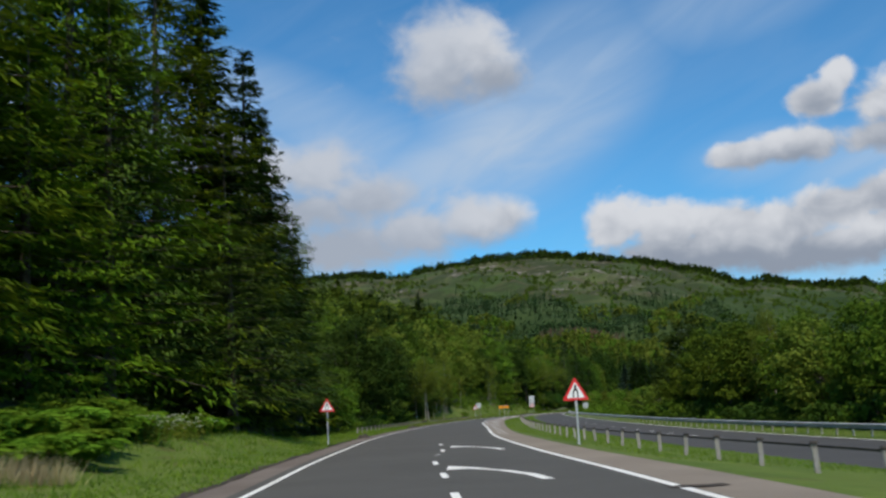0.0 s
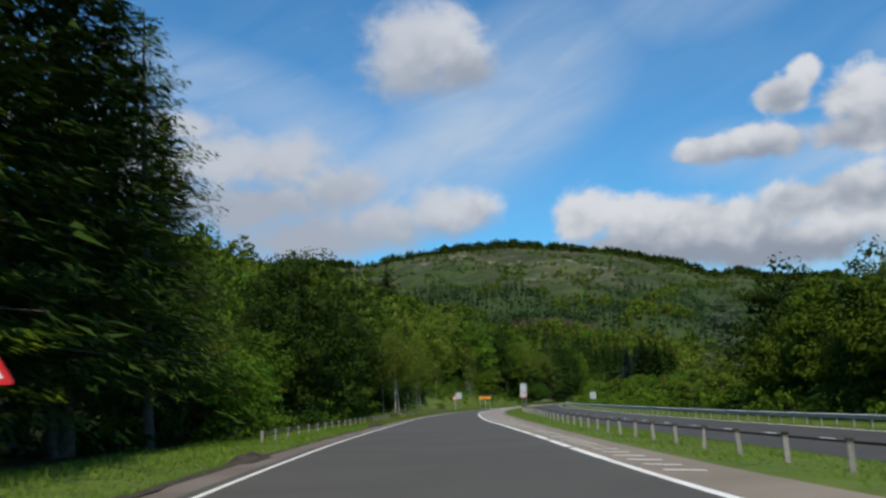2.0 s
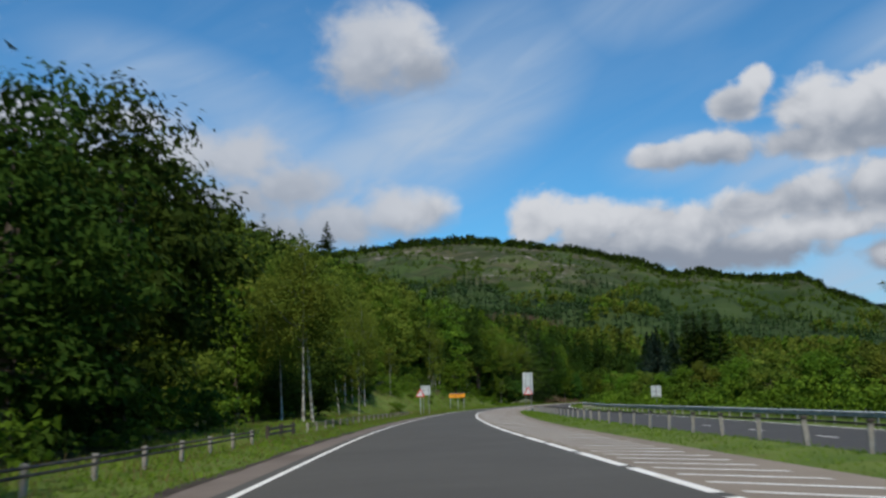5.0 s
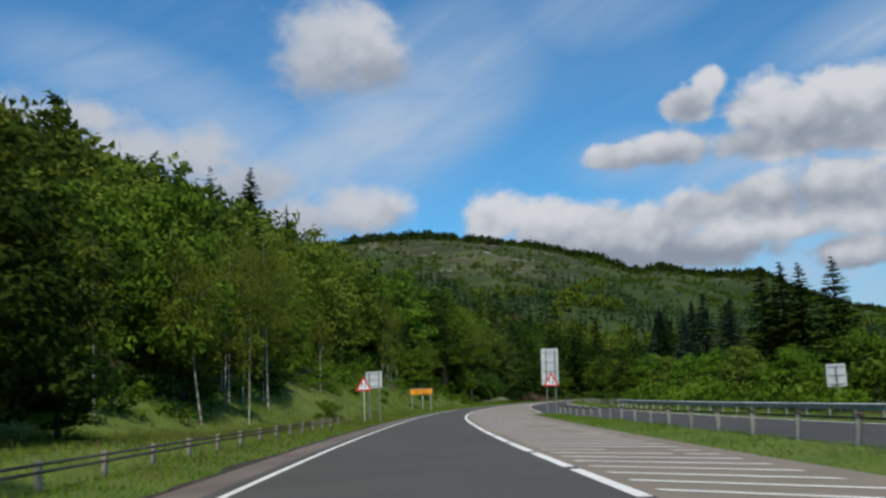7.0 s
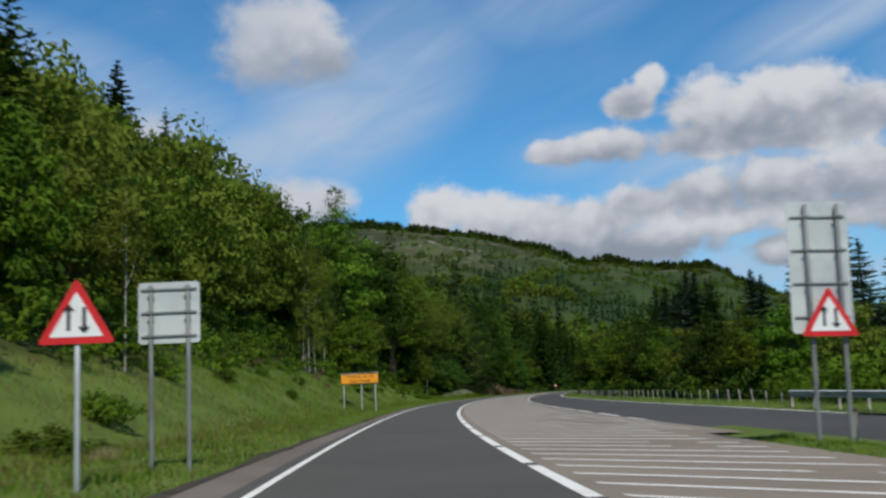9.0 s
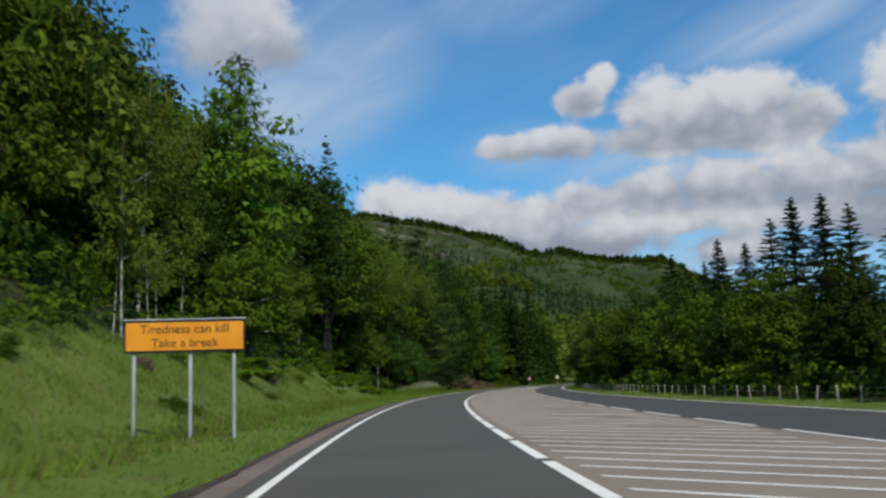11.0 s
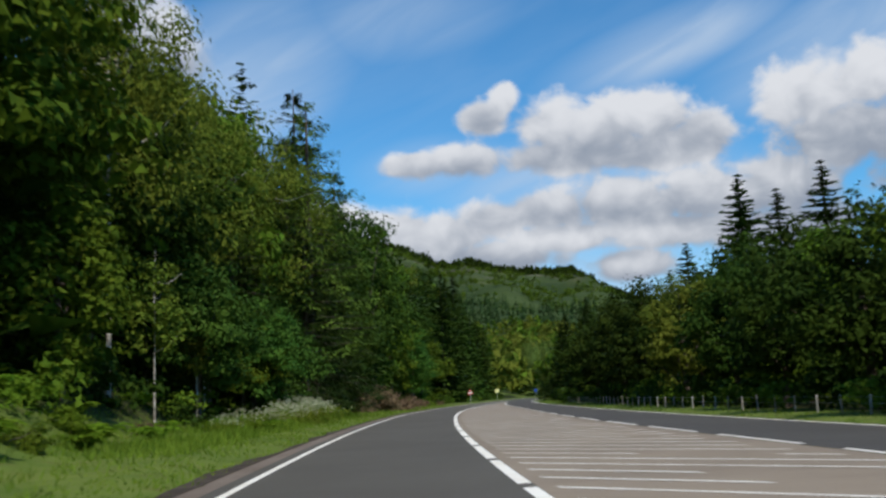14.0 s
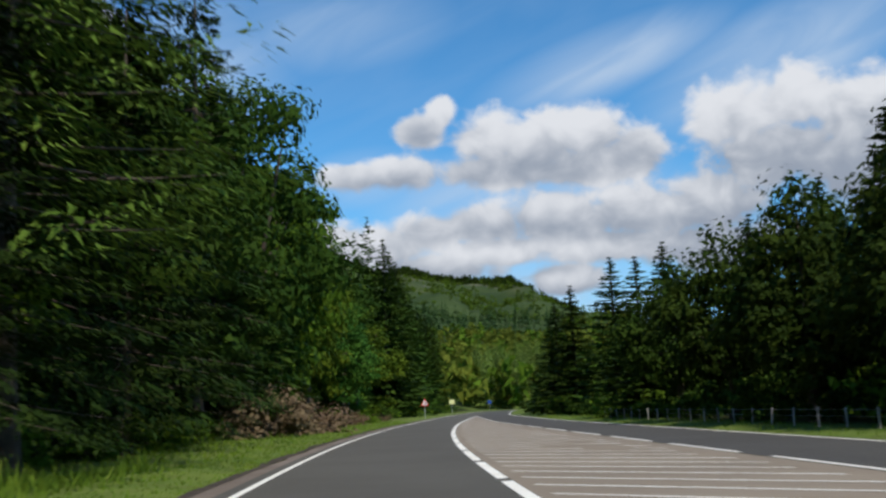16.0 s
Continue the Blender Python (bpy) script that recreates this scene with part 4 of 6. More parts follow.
# ---- trees that stand out, by (kind, y, offset, height) ----


def stand(rows, group, seed):
    r = random.Random(seed)
    for key, y, off, h, *wide in rows:
        model, h0 = KINDS[key]
        ob = plant(model, y, off, h, h0, r.uniform(0, 6.28), wide[0] if wide else r.uniform(0.92, 1.1), tilt=(r.gauss(0, 0.035), r.gauss(0, 0.035)) if "birch" in key or key == "sapling" else (0.0, 0.0))
        tagged(ob, group=group)


LEFT_A = [
    ("hemlock", 24, -15.0, 32, 0.95), ("hemlock", 34, -15.6, 33, 0.95), ("hemlock_b", 44, -12, 28), ("hemlock", 30, -21, 34), ("spruce", 40, -18, 28), ("hemlock", 20, -22, 34), ("spruce", 50, -15.5, 29), ("spruce", 58, -15, 29), ("hemlock_b", 52, -10.2, 27), ("spruce", 61, -10, 29.5), ("spruce_b", 70, -9, 28.5),
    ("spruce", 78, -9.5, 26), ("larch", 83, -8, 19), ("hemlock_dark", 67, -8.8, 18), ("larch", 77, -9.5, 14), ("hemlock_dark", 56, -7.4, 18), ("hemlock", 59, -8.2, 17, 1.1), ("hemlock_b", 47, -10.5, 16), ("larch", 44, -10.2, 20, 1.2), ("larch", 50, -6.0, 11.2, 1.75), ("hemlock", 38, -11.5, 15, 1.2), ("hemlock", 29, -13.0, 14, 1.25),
    ("spruce_b", 88, -11, 22), ("spruce", 96, -11, 18), ("rowan", 92, -7.5, 5.4), ("bright", 88, -5.6, 4.7, 1.15), ("bright", 93, -6.4, 5.0),
    ("dark_near", 121, -8, 14.8, 1.05), ("dark_near", 124, -9.5, 12.5, 1.1), ("dark_near", 118, -9, 11), ("oak", 107, -12, 8.5), ("oak_b", 96, -9.5, 5.5), ("oak_b", 112, -9, 7.5), ("oak", 101, -8, 5), ("birch", 109, -14, 8.5),
]
LEFT_B = [
    # dark leaves at y 146 and 181-194 also stand in for shade by the fence
    ("dark_near", 181, -8.2, 5.2, 1.3), ("dark_near", 187, -8.0, 8.8, 1.15), ("dark_near", 191.5, -7.4, 3.6, 1.4), ("dark_near", 194, -11.5, 8.5, 1.1),
    ("dark_near", 138, -8, 11), ("dark_near", 146, -7.6, 12.8, 1.1), ("rowan", 157, -9.5, 7.5), ("birch", 170.3, -4.95, 11.2, 1.3), ("birch_b", 171.9, -4.65, 11.4, 1.45), ("birch_b", 176, -7.2, 9.6, 1.2), ("birch", 182, -8.5, 9.5), ("rowan", 190, -10, 10.5), ("rowan", 184, -12, 11), ("birch_b", 233.1, -9.5, 13), ("birch", 216.8, -9.7, 10.5), ("birch_b", 221.4, -12.4, 11), ("birch", 229.6, -10.4, 11), ("birch_b", 228.0, -10.9, 10),
    ("oak_near", 201, -17, 10), ("oak_near", 187, -16, 12), ("oak_b", 222, -12, 7.5), ("oak", 228, -15, 10), ("rowan", 222, -12, 8), ("rowan", 232, -13, 10), ("birch", 246, -14, 12),
    ("rowan", 240, -11, 8), ("oak_b", 252, -13, 9), ("rowan", 262, -14, 9), ("bright", 270, -16, 7), ("oak_near", 170, -13, 11), ("oak_b", 176, -10, 8), ("rowan", 160, -9, 6),
]
LEFT_C = [
    ("spruce_far", 335.5, -36.8, 24.5, 1.15), ("spruce_far", 600, -17.5, 31.5, 1.1), ("spruce_far", 331, -17.5, 17, 1.2), ("dark_near", 322, -18, 17), ("oak_near", 314, -17.5, 16), ("hemlock_dark", 440, -8.5, 25, 0.9),
    ("bright", 328, -9, 8.5), ("rowan", 354, -12.5, 9), ("rowan", 346, -13, 10), ("dark_near", 331, -14, 11), ("birch_b", 320, -13, 14), ("oak_b", 310, -16, 10), ("rowan", 298, -16, 9), ("oak", 286, -18, 11),
    ("larch", 352, -15, 25, 1.1), ("spruce_far", 343, -18, 18, 1.2), ("dark_near", 338, -15, 15), ("spruce_b", 347, -12.5, 16), ("dark_near", 365, -14, 21), ("oak_near", 374, -12, 21), ("birch", 384, -10, 21), ("spruce", 380, -15, 21), ("hemlock", 392, -14, 24, 0.8), ("birch", 399, -9.5, 20), ("birch_b", 391, -10.5, 20), ("dark_near", 388, -12, 17), ("birch_b", 406, -9.3, 21.5), ("oak_near", 404, -13, 22, 0.85), ("larch_thin", 411, -5.8, 23.3, 1.25),
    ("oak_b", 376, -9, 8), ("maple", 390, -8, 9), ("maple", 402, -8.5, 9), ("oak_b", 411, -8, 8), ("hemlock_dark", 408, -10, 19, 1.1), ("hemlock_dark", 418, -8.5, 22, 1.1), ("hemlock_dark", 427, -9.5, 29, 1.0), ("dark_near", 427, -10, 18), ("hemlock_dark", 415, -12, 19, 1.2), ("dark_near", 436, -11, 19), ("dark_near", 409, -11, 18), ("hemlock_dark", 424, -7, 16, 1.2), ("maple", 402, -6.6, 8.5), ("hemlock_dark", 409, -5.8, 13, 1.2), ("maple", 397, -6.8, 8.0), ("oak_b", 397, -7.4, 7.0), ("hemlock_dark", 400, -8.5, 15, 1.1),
    ("spruce_far", 445, -9, 20, 1.1), ("dark_near", 451, -8.5, 24.5, 0.85), ("oak", 462, -9, 23, 0.72), ("oak", 471, -8.5, 18, 0.7), ("maple", 478, -7, 12), ("oak_b", 486, -7, 12), ("dark_near", 492, -9, 16),
    ("spruce_far", 522, -8.5, 25), ("spruce_far", 532, -9, 25), ("spruce_far", 545, -9, 21), ("spruce_far", 556, -9, 20), ("spruce_far", 568, -9, 20), ("spruce_far", 580, -9, 20), ("spruce_far", 598, -10, 20),
]
RIGHT_A = [
    ("oak", 52, 33, 9.5), ("oak_b", 60, 32, 9.5), ("oak", 69, 33, 10), ("rowan", 76, 32, 9), ("oak", 84, 33, 10.5), ("birch", 91, 33, 11), ("oak", 98, 33, 11.2), ("oak_b", 104, 32, 10.4),
    ("dark", 109, 33, 11.8), ("oak", 118, 33, 12), ("dark", 129, 33, 13.5), ("rowan", 138, 34, 7.0), ("oak_b", 124, 31, 8), ("oak", 140, 38, 7.0), ("rowan", 143, 30.5, 6), ("rowan", 152, 32, 5.6),
    ("rowan", 151, 29, 5), ("bright", 160, 29.5, 5), ("rowan", 170, 29.5, 4.8), ("cedar", 188, 41.3, 16.2, 0.78), ("bright", 179, 28.5, 5), ("rowan", 189, 28, 5.2), ("bright", 199, 28, 5.4),
    ("rowan", 207, 26.5, 5.2), ("bright", 215, 26, 5), ("bright", 224, 25, 4.6), ("rowan", 233, 24, 4.8), ("bright", 241, 24, 5.1), ("bright", 250, 23.5, 5), ("rowan", 259, 23, 5.4), ("bright", 267, 23, 6),
]
RIGHT_B = [
    ("spruce_far", 253, 35.5, 13, 1.35), ("spruce_far", 245, 36, 12.2, 1.35), ("spruce_far", 284, 35, 11.4, 1.35), ("spruce_far", 271, 38, 12, 1.35), ("blue", 286, 31, 12.5, 1.35), ("blue", 278, 31, 13, 1.35), ("blue", 272, 33, 11.5, 1.35), ("blue", 301, 32, 11, 1.35), ("spruce_far", 318, 31, 12, 1.35),
    ("oak_b", 271, 21.5, 5.4), ("dark", 280, 21.5, 6), ("rowan", 288, 22, 6), ("oak_b", 297, 21.5, 6.5), ("dark", 305, 21, 6.8), ("oak_b", 314, 20.5, 7.2), ("dark", 322, 21, 7.4),
    ("oak_b", 331, 21, 7.6), ("dark", 341, 21.5, 7.8), ("oak_b", 349, 21, 8.2), ("dark", 357, 20.5, 8.8), ("oak_b", 364, 20, 9.2), ("dark", 372, 20, 8.6), ("dark", 354, 22, 8.6), ("dark", 400, 21, 9.6), ("dark", 421, 20, 10), ("dark", 413, 21, 10), ("dark", 380, 19.5, 8.2),
    ("dark", 389, 20, 8.6), ("rowan", 397, 19, 8.8), ("birch", 404, 20, 10), ("dark", 411, 19, 10), ("dark", 420, 18.5, 10), ("dark", 429, 18, 9.8), ("dark", 438, 17.5, 9.6),
    ("spruce_far", 447, 17, 11, 1.35), ("spruce_far", 456, 21, 13.6, 1.35), ("spruce_far", 467, 18, 14.2, 1.35), ("spruce_far", 478, 15, 13, 1.35), ("spruce_far", 490, 14, 12.5, 1.35), ("spruce_far", 503, 14, 12, 1.35),
]
SPIRES = [("dark", 363, 25, 12), ("dark", 371, 28, 13.5), ("dark", 406, 27, 13), ("dark", 397, 28, 12.5), ("dark", 414, 29, 14), ("oak", 389, 27, 12), ("dark", 380, 28, 12), ("blue", 341.5, 32, 16.2, 1.3), ("spruce_far", 348, 32, 15.4, 1.3), ("blue", 334, 32, 15.2, 1.3), ("spruce_far", 261, 34, 13.2, 1.3), ("spruce_far", 254, 34, 13.2, 1.3), ("blue", 374, 32.5, 17.3, 1.3), ("spruce_far", 369, 32, 14.5, 1.3), ("blue", 360, 32.5, 15, 1.3), ("spruce_far", 384, 32.5, 16, 1.3), ("spruce_far", 426, 32.5, 22.5, 1.3), ("spruce_far", 430, 34, 20, 1.3), ("spruce_far", 413, 32.5, 18, 1.3), ("spruce_far", 402, 32.5, 17.8, 1.3), ("spruce_far", 424, 26, 15, 1.3), ("spruce_far", 432, 25.5, 13.4, 1.3), ("spruce_far", 441, 24, 13, 1.3), ("spruce_far", 331, 33, 13.8, 1.3), ("blue", 308, 33, 12.6, 1.3)]
stand(LEFT_A, "roadside wood by the tall conifers", 1)
stand(LEFT_B, "roadside trees below the wooded slope", 2)
stand(LEFT_C, "trees at the foot of the wooded slope", 3)
stand(RIGHT_A, "trees behind the far crash barrier", 4)
stand(RIGHT_B, "hedge of trees behind the far fence", 5)
sap = random.Random(33)
SAPLINGS = [("sapling", sap.uniform(a, b), -sap.uniform(lo, hi), sap.uniform(5.5, 9.0)) for a, b, lo, hi, n in ((186, 262, 8.5, 13.5, 8), (300, 372, 10.0, 15.0, 9), (374, 420, 7.5, 10.5, 4)) for k in range(n)]
stand(SAPLINGS, "young birches along the wood's edge", 7)
stand(SPIRES, "spruces above the hedge", 6)


# ---- the woods behind, one mass of many trees ----


def scatter(name, shapes, spots, mat, label, sink=0.2):
    """Many small trees in one mesh: shapes are (verts, faces, height), spots (x, y, height, shape)."""
    verts, faces, tones, n = [], [], [], 0
    r = np.random.RandomState(len(spots))
    ground = land_z(np.array([q[0] for q in spots]), np.array([q[1] for q in spots]))
    for (x, y, h, k), base in zip(spots, ground):
        v, f, h0 = shapes[k % len(shapes)]
        s, a = h / h0, r.uniform(0, 6.283)
        wide = s ** 0.65
        c, d = math.cos(a) * wide * r.uniform(0.9, 1.15), math.sin(a) * wide
        w = np.empty_like(v)
        w[:, 0] = v[:, 0] * c - v[:, 1] * d + x
        w[:, 1] = v[:, 0] * d + v[:, 1] * c + y
        w[:, 2] = v[:, 2] * s + float(base) - sink
        verts.append(w)
        faces.append(f + n)
        tones.append(np.full(len(v), r.uniform(-0.30, 0.42), np.float32))
        n += len(v)
    me = mesh_of(name, np.concatenate(verts), np.concatenate(faces))
    me.attributes.new("tone", "FLOAT", "POINT").data.foreach_set("value", np.concatenate(tones))
    return whole(name, me, mat, label, "woodland", "stuff")


# height of the wood on the left slope, by y
CANOPY = [(0, 22), (80, 20), (100, 10), (140, 13.5), (180, 14.5), (210, 15.2), (240, 14.2), (280, 15.5), (300, 17), (340, 20), (380, 23.0), (420, 24), (460, 25), (520, 25), (620, 26)]


def build_woods():
    b, f = broad_shape, fir_shape

    def leafy(h, w, n, size, seed, **k):
        v, q = b(h, w, n, size, seed, **k)[1]
        return v.astype(np.float32), q, h

    def needly(h, w, lv, per, seed, tw, **k):
        v, q = f(h, w, lv, per, seed, tw, **k)[1]
        return v.astype(np.float32), q, h

    fine = [leafy(13, 4.4, 1350, 0.56, 41, clumps=60, base=0.0), leafy(14, 4.7, 1400, 0.57, 42, clumps=64, base=0.0), leafy(12, 4.0, 1200, 0.54, 43, clumps=52, base=0.0)]
    front = [leafy(13, 4.4, 2500, 0.39, 65, clumps=80, base=0.0), leafy(12, 4.2, 2300, 0.38, 66, clumps=70, base=0.0)]
    tall = [leafy(21, 5.2, 2700, 0.535, 57, clumps=90, base=0.0), leafy(20, 4.6, 2400, 0.525, 58, clumps=80, base=0.0)]
    loose = [leafy(13, 4.4, 620, 0.86, 46, clumps=48, base=0.0), leafy(14, 4.8, 660, 0.88, 47, clumps=50, base=0.0), leafy(12, 4.2, 580, 0.84, 48, clumps=42, base=0.0)]
    fir_a = [needly(18, 3.6, 30, 7, 44, 5, droop=0.25, long=0.26), needly(18, 3.2, 30, 7, 45, 5, droop=0.15, long=0.26)]
    fir_b = [needly(18, 3.6, 26, 6, 55, 4, droop=0.25, long=0.34), needly(18, 3.2, 26, 6, 56, 4, droop=0.15, long=0.34)]
    r = random.Random(9)
    near = {k: [] for k in ("green", "olive", "dark", "firs")}
    high = {k: [] for k in ("green", "olive", "dark", "firs")}
    first = {k: [] for k in ("green", "olive", "dark", "firs")}
    back = {k: [] for k in ("green", "olive", "dark", "firs")}
    # left slope
    for y in np.arange(12, 600, 7.5):
        for u in list(np.arange(14.5, 60, 7.0)) + list(np.arange(62, 130, 15.0)):
            yy, uu = y + r.uniform(-3.8, 3.8), u + r.uniform(-3.2, 3.2)
            if uu > (38 if yy < 95 else 24) + max(0.0, yy - 110) * 0.55:
                continue
            if 100 < yy < 150 and uu < 16:
                continue
            if 262 < yy < 335 and uu < 16:
                continue
            x = float(at_off(yy, -uu))
            h = float(glide(CANOPY, yy)) * r.uniform(0.84, 1.14) * (1.0 if uu < 45 or yy > 310 else 0.85)
            if 195 < yy < 262 and uu < 20:
                h *= 0.82
            p = r.random()
            if yy > 500 or yy < 95:
                key = "firs" if p < 0.85 else "dark"
            else:
                key = "green" if p < 0.40 else "olive" if p < 0.68 else "dark" if p < 0.90 else "firs"
            pick = r.randrange(9)
            if yy < 80 and uu < 17.5:
                continue
            (high if uu < 25 and yy > 330 and key != "firs" else first if uu < 20 and 95 < yy < 330 and key != "firs" else near if uu < 31 else back)[key].append((x, yy, h * (1.1 if key == "firs" else 1), pick))
    # right, behind the hedge
    for y in np.arange(30, 620, 9.0):
        for u in (0, 8, 18):
            yy, uu = y + r.uniform(-4, 4), u + r.uniform(-3, 3)
            uu += float(glide(FAR, yy)) + 12.5
            if 225 < yy < 440 and u < 8:
                continue
            h = (9 if yy < 340 else 11) * r.uniform(0.7, 1.05) * (0.62 if 140 < yy < 270 else 1)
            x = float(at_off(yy, uu))
            p = r.random()
            (near if u < 8 else back)["green" if p < 0.4 else "olive" if p < 0.55 else "dark" if p < 0.75 else "firs"].append((x, yy, h, r.randrange(9)))
    scatter("woodland", tall, high["green"], BROAD, "tall mid green broadleaf wood beside the road")
    scatter("woodland", tall, high["olive"], BIRCHLEAF, "tall olive green birch wood beside the road")
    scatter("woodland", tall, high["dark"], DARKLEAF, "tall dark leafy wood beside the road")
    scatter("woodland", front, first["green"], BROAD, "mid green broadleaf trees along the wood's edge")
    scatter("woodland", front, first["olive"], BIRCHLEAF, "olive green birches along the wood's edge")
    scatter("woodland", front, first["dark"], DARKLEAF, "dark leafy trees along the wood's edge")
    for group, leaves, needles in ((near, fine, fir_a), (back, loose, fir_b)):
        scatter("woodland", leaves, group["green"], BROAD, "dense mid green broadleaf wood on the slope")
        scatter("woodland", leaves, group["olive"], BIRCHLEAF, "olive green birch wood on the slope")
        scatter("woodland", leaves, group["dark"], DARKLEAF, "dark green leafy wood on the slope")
        scatter("conifer_woodland", needles, group["firs"], SPRUCE, "dark conifers among the wood")
    # the far hill: plantation below, scattered scrub above, dark trees along the crest
    tiny_leaf = [leafy(12, 5.0, 38, 3.0, 51, clumps=14, base=0.0), leafy(12, 4.6, 34, 2.8, 52, clumps=12, base=0.0)]
    tiny_fir = [needly(16, 3.4, 6, 5, 53, 1, droop=0.3, long=1.0), needly(16, 3.0, 6, 5, 54, 1, droop=0.2, long=0.9)]
    far_green, far_fir, crest = [], [], []
    rr = np.random.RandomState(4)
    scrub, pines = [], []
    for n in range(14500):
        az, d = radians(rr.uniform(-9, 33)), 640 + 1480 * rr.uniform(0, 1) ** 0.8
        x, y = d * math.sin(az), d * math.cos(az)
        if y < 610:
            continue
        edge_low = 1090 + 130 * waves(x, y, 420.0, 12)
        edge_top = 1560 + 150 * waves(x, y, 380.0, 14) + 60 * waves(x, y, 120.0, 15) + (-230 if az > 0.27 else 0)
        pick = int(rr.randint(9))
        if d < edge_low:
            far_green.append((x, y, rr.uniform(10, 16), pick))
        elif d < edge_top:
            (far_fir if waves(x, y, 260.0, 17) > -0.75 else far_green).append((x, y, rr.uniform(12, 17), pick))
        elif waves(x, y, 110.0, 13) + rr.uniform(-0.8, 0.6) > (0.25 if az < 0.24 else 0.0):
            scrub.append((x, y, rr.uniform(4, 10), pick))
    # a stand of bare-stemmed pines at the plantation's lower edge
    for n in range(110):
        az, d = radians(rr.uniform(4.9, 9.6)), 1105 + rr.uniform(0, 26)
        pines.append((d * math.sin(az), d * math.cos(az), rr.uniform(17, 21), int(rr.randint(9))))
    for k in range(4000):
        az = radians(rr.uniform(-14, 36))
        d = 2128 + rr.normal(0, 20)
        if waves(d * az, 0, 240.0, 19) + rr.uniform(-0.2, 1.4) + (0.5 if az > 0.1 else 0) < 0:
            continue
        crest.append((d * math.sin(az), d * math.cos(az), 13.0 + 9.0 * rr.uniform() ** 1.6 + 2 * waves(d * az, 0, 60.0, 23), int(rr.randint(9))))
    scatter("hillside_wood", tiny_leaf, far_green[::3], BROAD, "green leafy woods covering the foot of the hill")
    # the light birch green here imitates haze on the far trees
    scatter("hillside_wood", tiny_leaf, [q for i, q in enumerate(far_green) if i % 3], BIRCHLEAF, "olive leafy woods covering the foot of the hill, paler for haze")
    scatter("hillside_wood", tiny_leaf, scrub, BROAD, "scattered green scrub on the upper hillside")
    stem = tube([(0, 0, -1.0), (0, 0, 6.0), (0.2, 0.1, 13.0)], [0.42, 0.36, 0.20], 5)
    scatter("pine_stems", [(*stem, 18)], pines, PINEBARK, "row of bare reddish brown pine stems on the hillside")
    top = leafy(7, 2.6, 30, 2.0, 59, clumps=10, base=0.0)[:2]
    scatter("pine_crowns", [(top[0] + np.float32([0, 0, 11.5]), top[1], 18)], pines, HAZED_NEEDLES, "dark green crowns of the pines on the hillside")
    scatter("hillside_plantation", tiny_fir, far_fir, HAZED_NEEDLES, "conifer plantation on the hillside, coloured paler for haze")
    young = []
    for k in range(150):
        y = rr.uniform(640, 735)
        x = float(edge(y)) + rr.uniform(2.0, 48.0) - (y - 640) * 0.25
        young.append((x, y, rr.uniform(13, 19) + (y - 640) * 0.06, int(rr.randint(9))))
    scatter("larch_plantation", fir_b, young, YOUNGLARCH, "sunlit young larches closing the view along the road")
    scatter("crest_trees", tiny_fir, crest[::2], SPRUCE, "dark small conifers along the hill's crest", 5.0)
    scatter("crest_trees", tiny_leaf, crest[1::2], DARKLEAF, "dark small trees along the hill's crest", 5.0)


build_woods()


# ---- signs, barriers and fences ----


def box_mesh(name, sx, sy, sz, x=0.0, y=0.0, z=0.0, bev=0.0):
    bm = bmesh.new()
    bmesh.ops.create_cube(bm, size=1.0)
    bmesh.ops.scale(bm, vec=(sx, sy, sz), verts=bm.verts)
    if bev:
        bmesh.ops.bevel(bm, geom=bm.edges[:], offset=bev, segments=1, affect="EDGES")
    bmesh.ops.translate(bm, vec=(x, y, z), verts=bm.verts)
    me = bpy.data.meshes.new(name)
    bm.to_mesh(me)
    bm.free()
    return me


def h_post(name, h, w=0.11, d=0.07):
    """A rolled steel post of two flanges and a web."""
    bm = bmesh.new()
    for x, sx, sy in ((-w / 2 + 0.016, 0.032, d), (w / 2 - 0.016, 0.032, d), (0.0, w - 0.064, 0.01)):
        r = bmesh.ops.create_cube(bm, size=1.0)
        bmesh.ops.scale(bm, vec=(sx, sy, h + 0.4), verts=r["verts"])
        bmesh.ops.translate(bm, vec=(x, 0, (h - 0.4) / 2), verts=r["verts"])
    me = bpy.data.meshes.new(name)
    bm.to_mesh(me)
    bm.free()
    return me


def plate(name, outline, y, thick):
    """An upright flat plate (x, z outline) whose face looks to -y."""
    bm = bmesh.new()
    vs = [bm.verts.new((x, y, z)) for x, z in outline]
    f = bm.faces.new(vs)
    r = bmesh.ops.extrude_face_region(bm, geom=[f])
    bmesh.ops.translate(bm, vec=(0, thick, 0), verts=[v for v in r["geom"] if isinstance(v, bmesh.types.BMVert)])
    bmesh.ops.recalc_face_normals(bm, faces=bm.faces)
    me = bpy.data.meshes.new(name)
    bm.to_mesh(me)
    bm.free()
    return me


def post_mesh(name, r, h, x=0.0, y=0.0):
    v, f = tube([(x, y, -0.4), (x, y, h * 0.5), (x, y, h - 0.01), (x, y, h)], [r, r, r, r * 0.3], 12)
    return mesh_of(name, v, f, True)


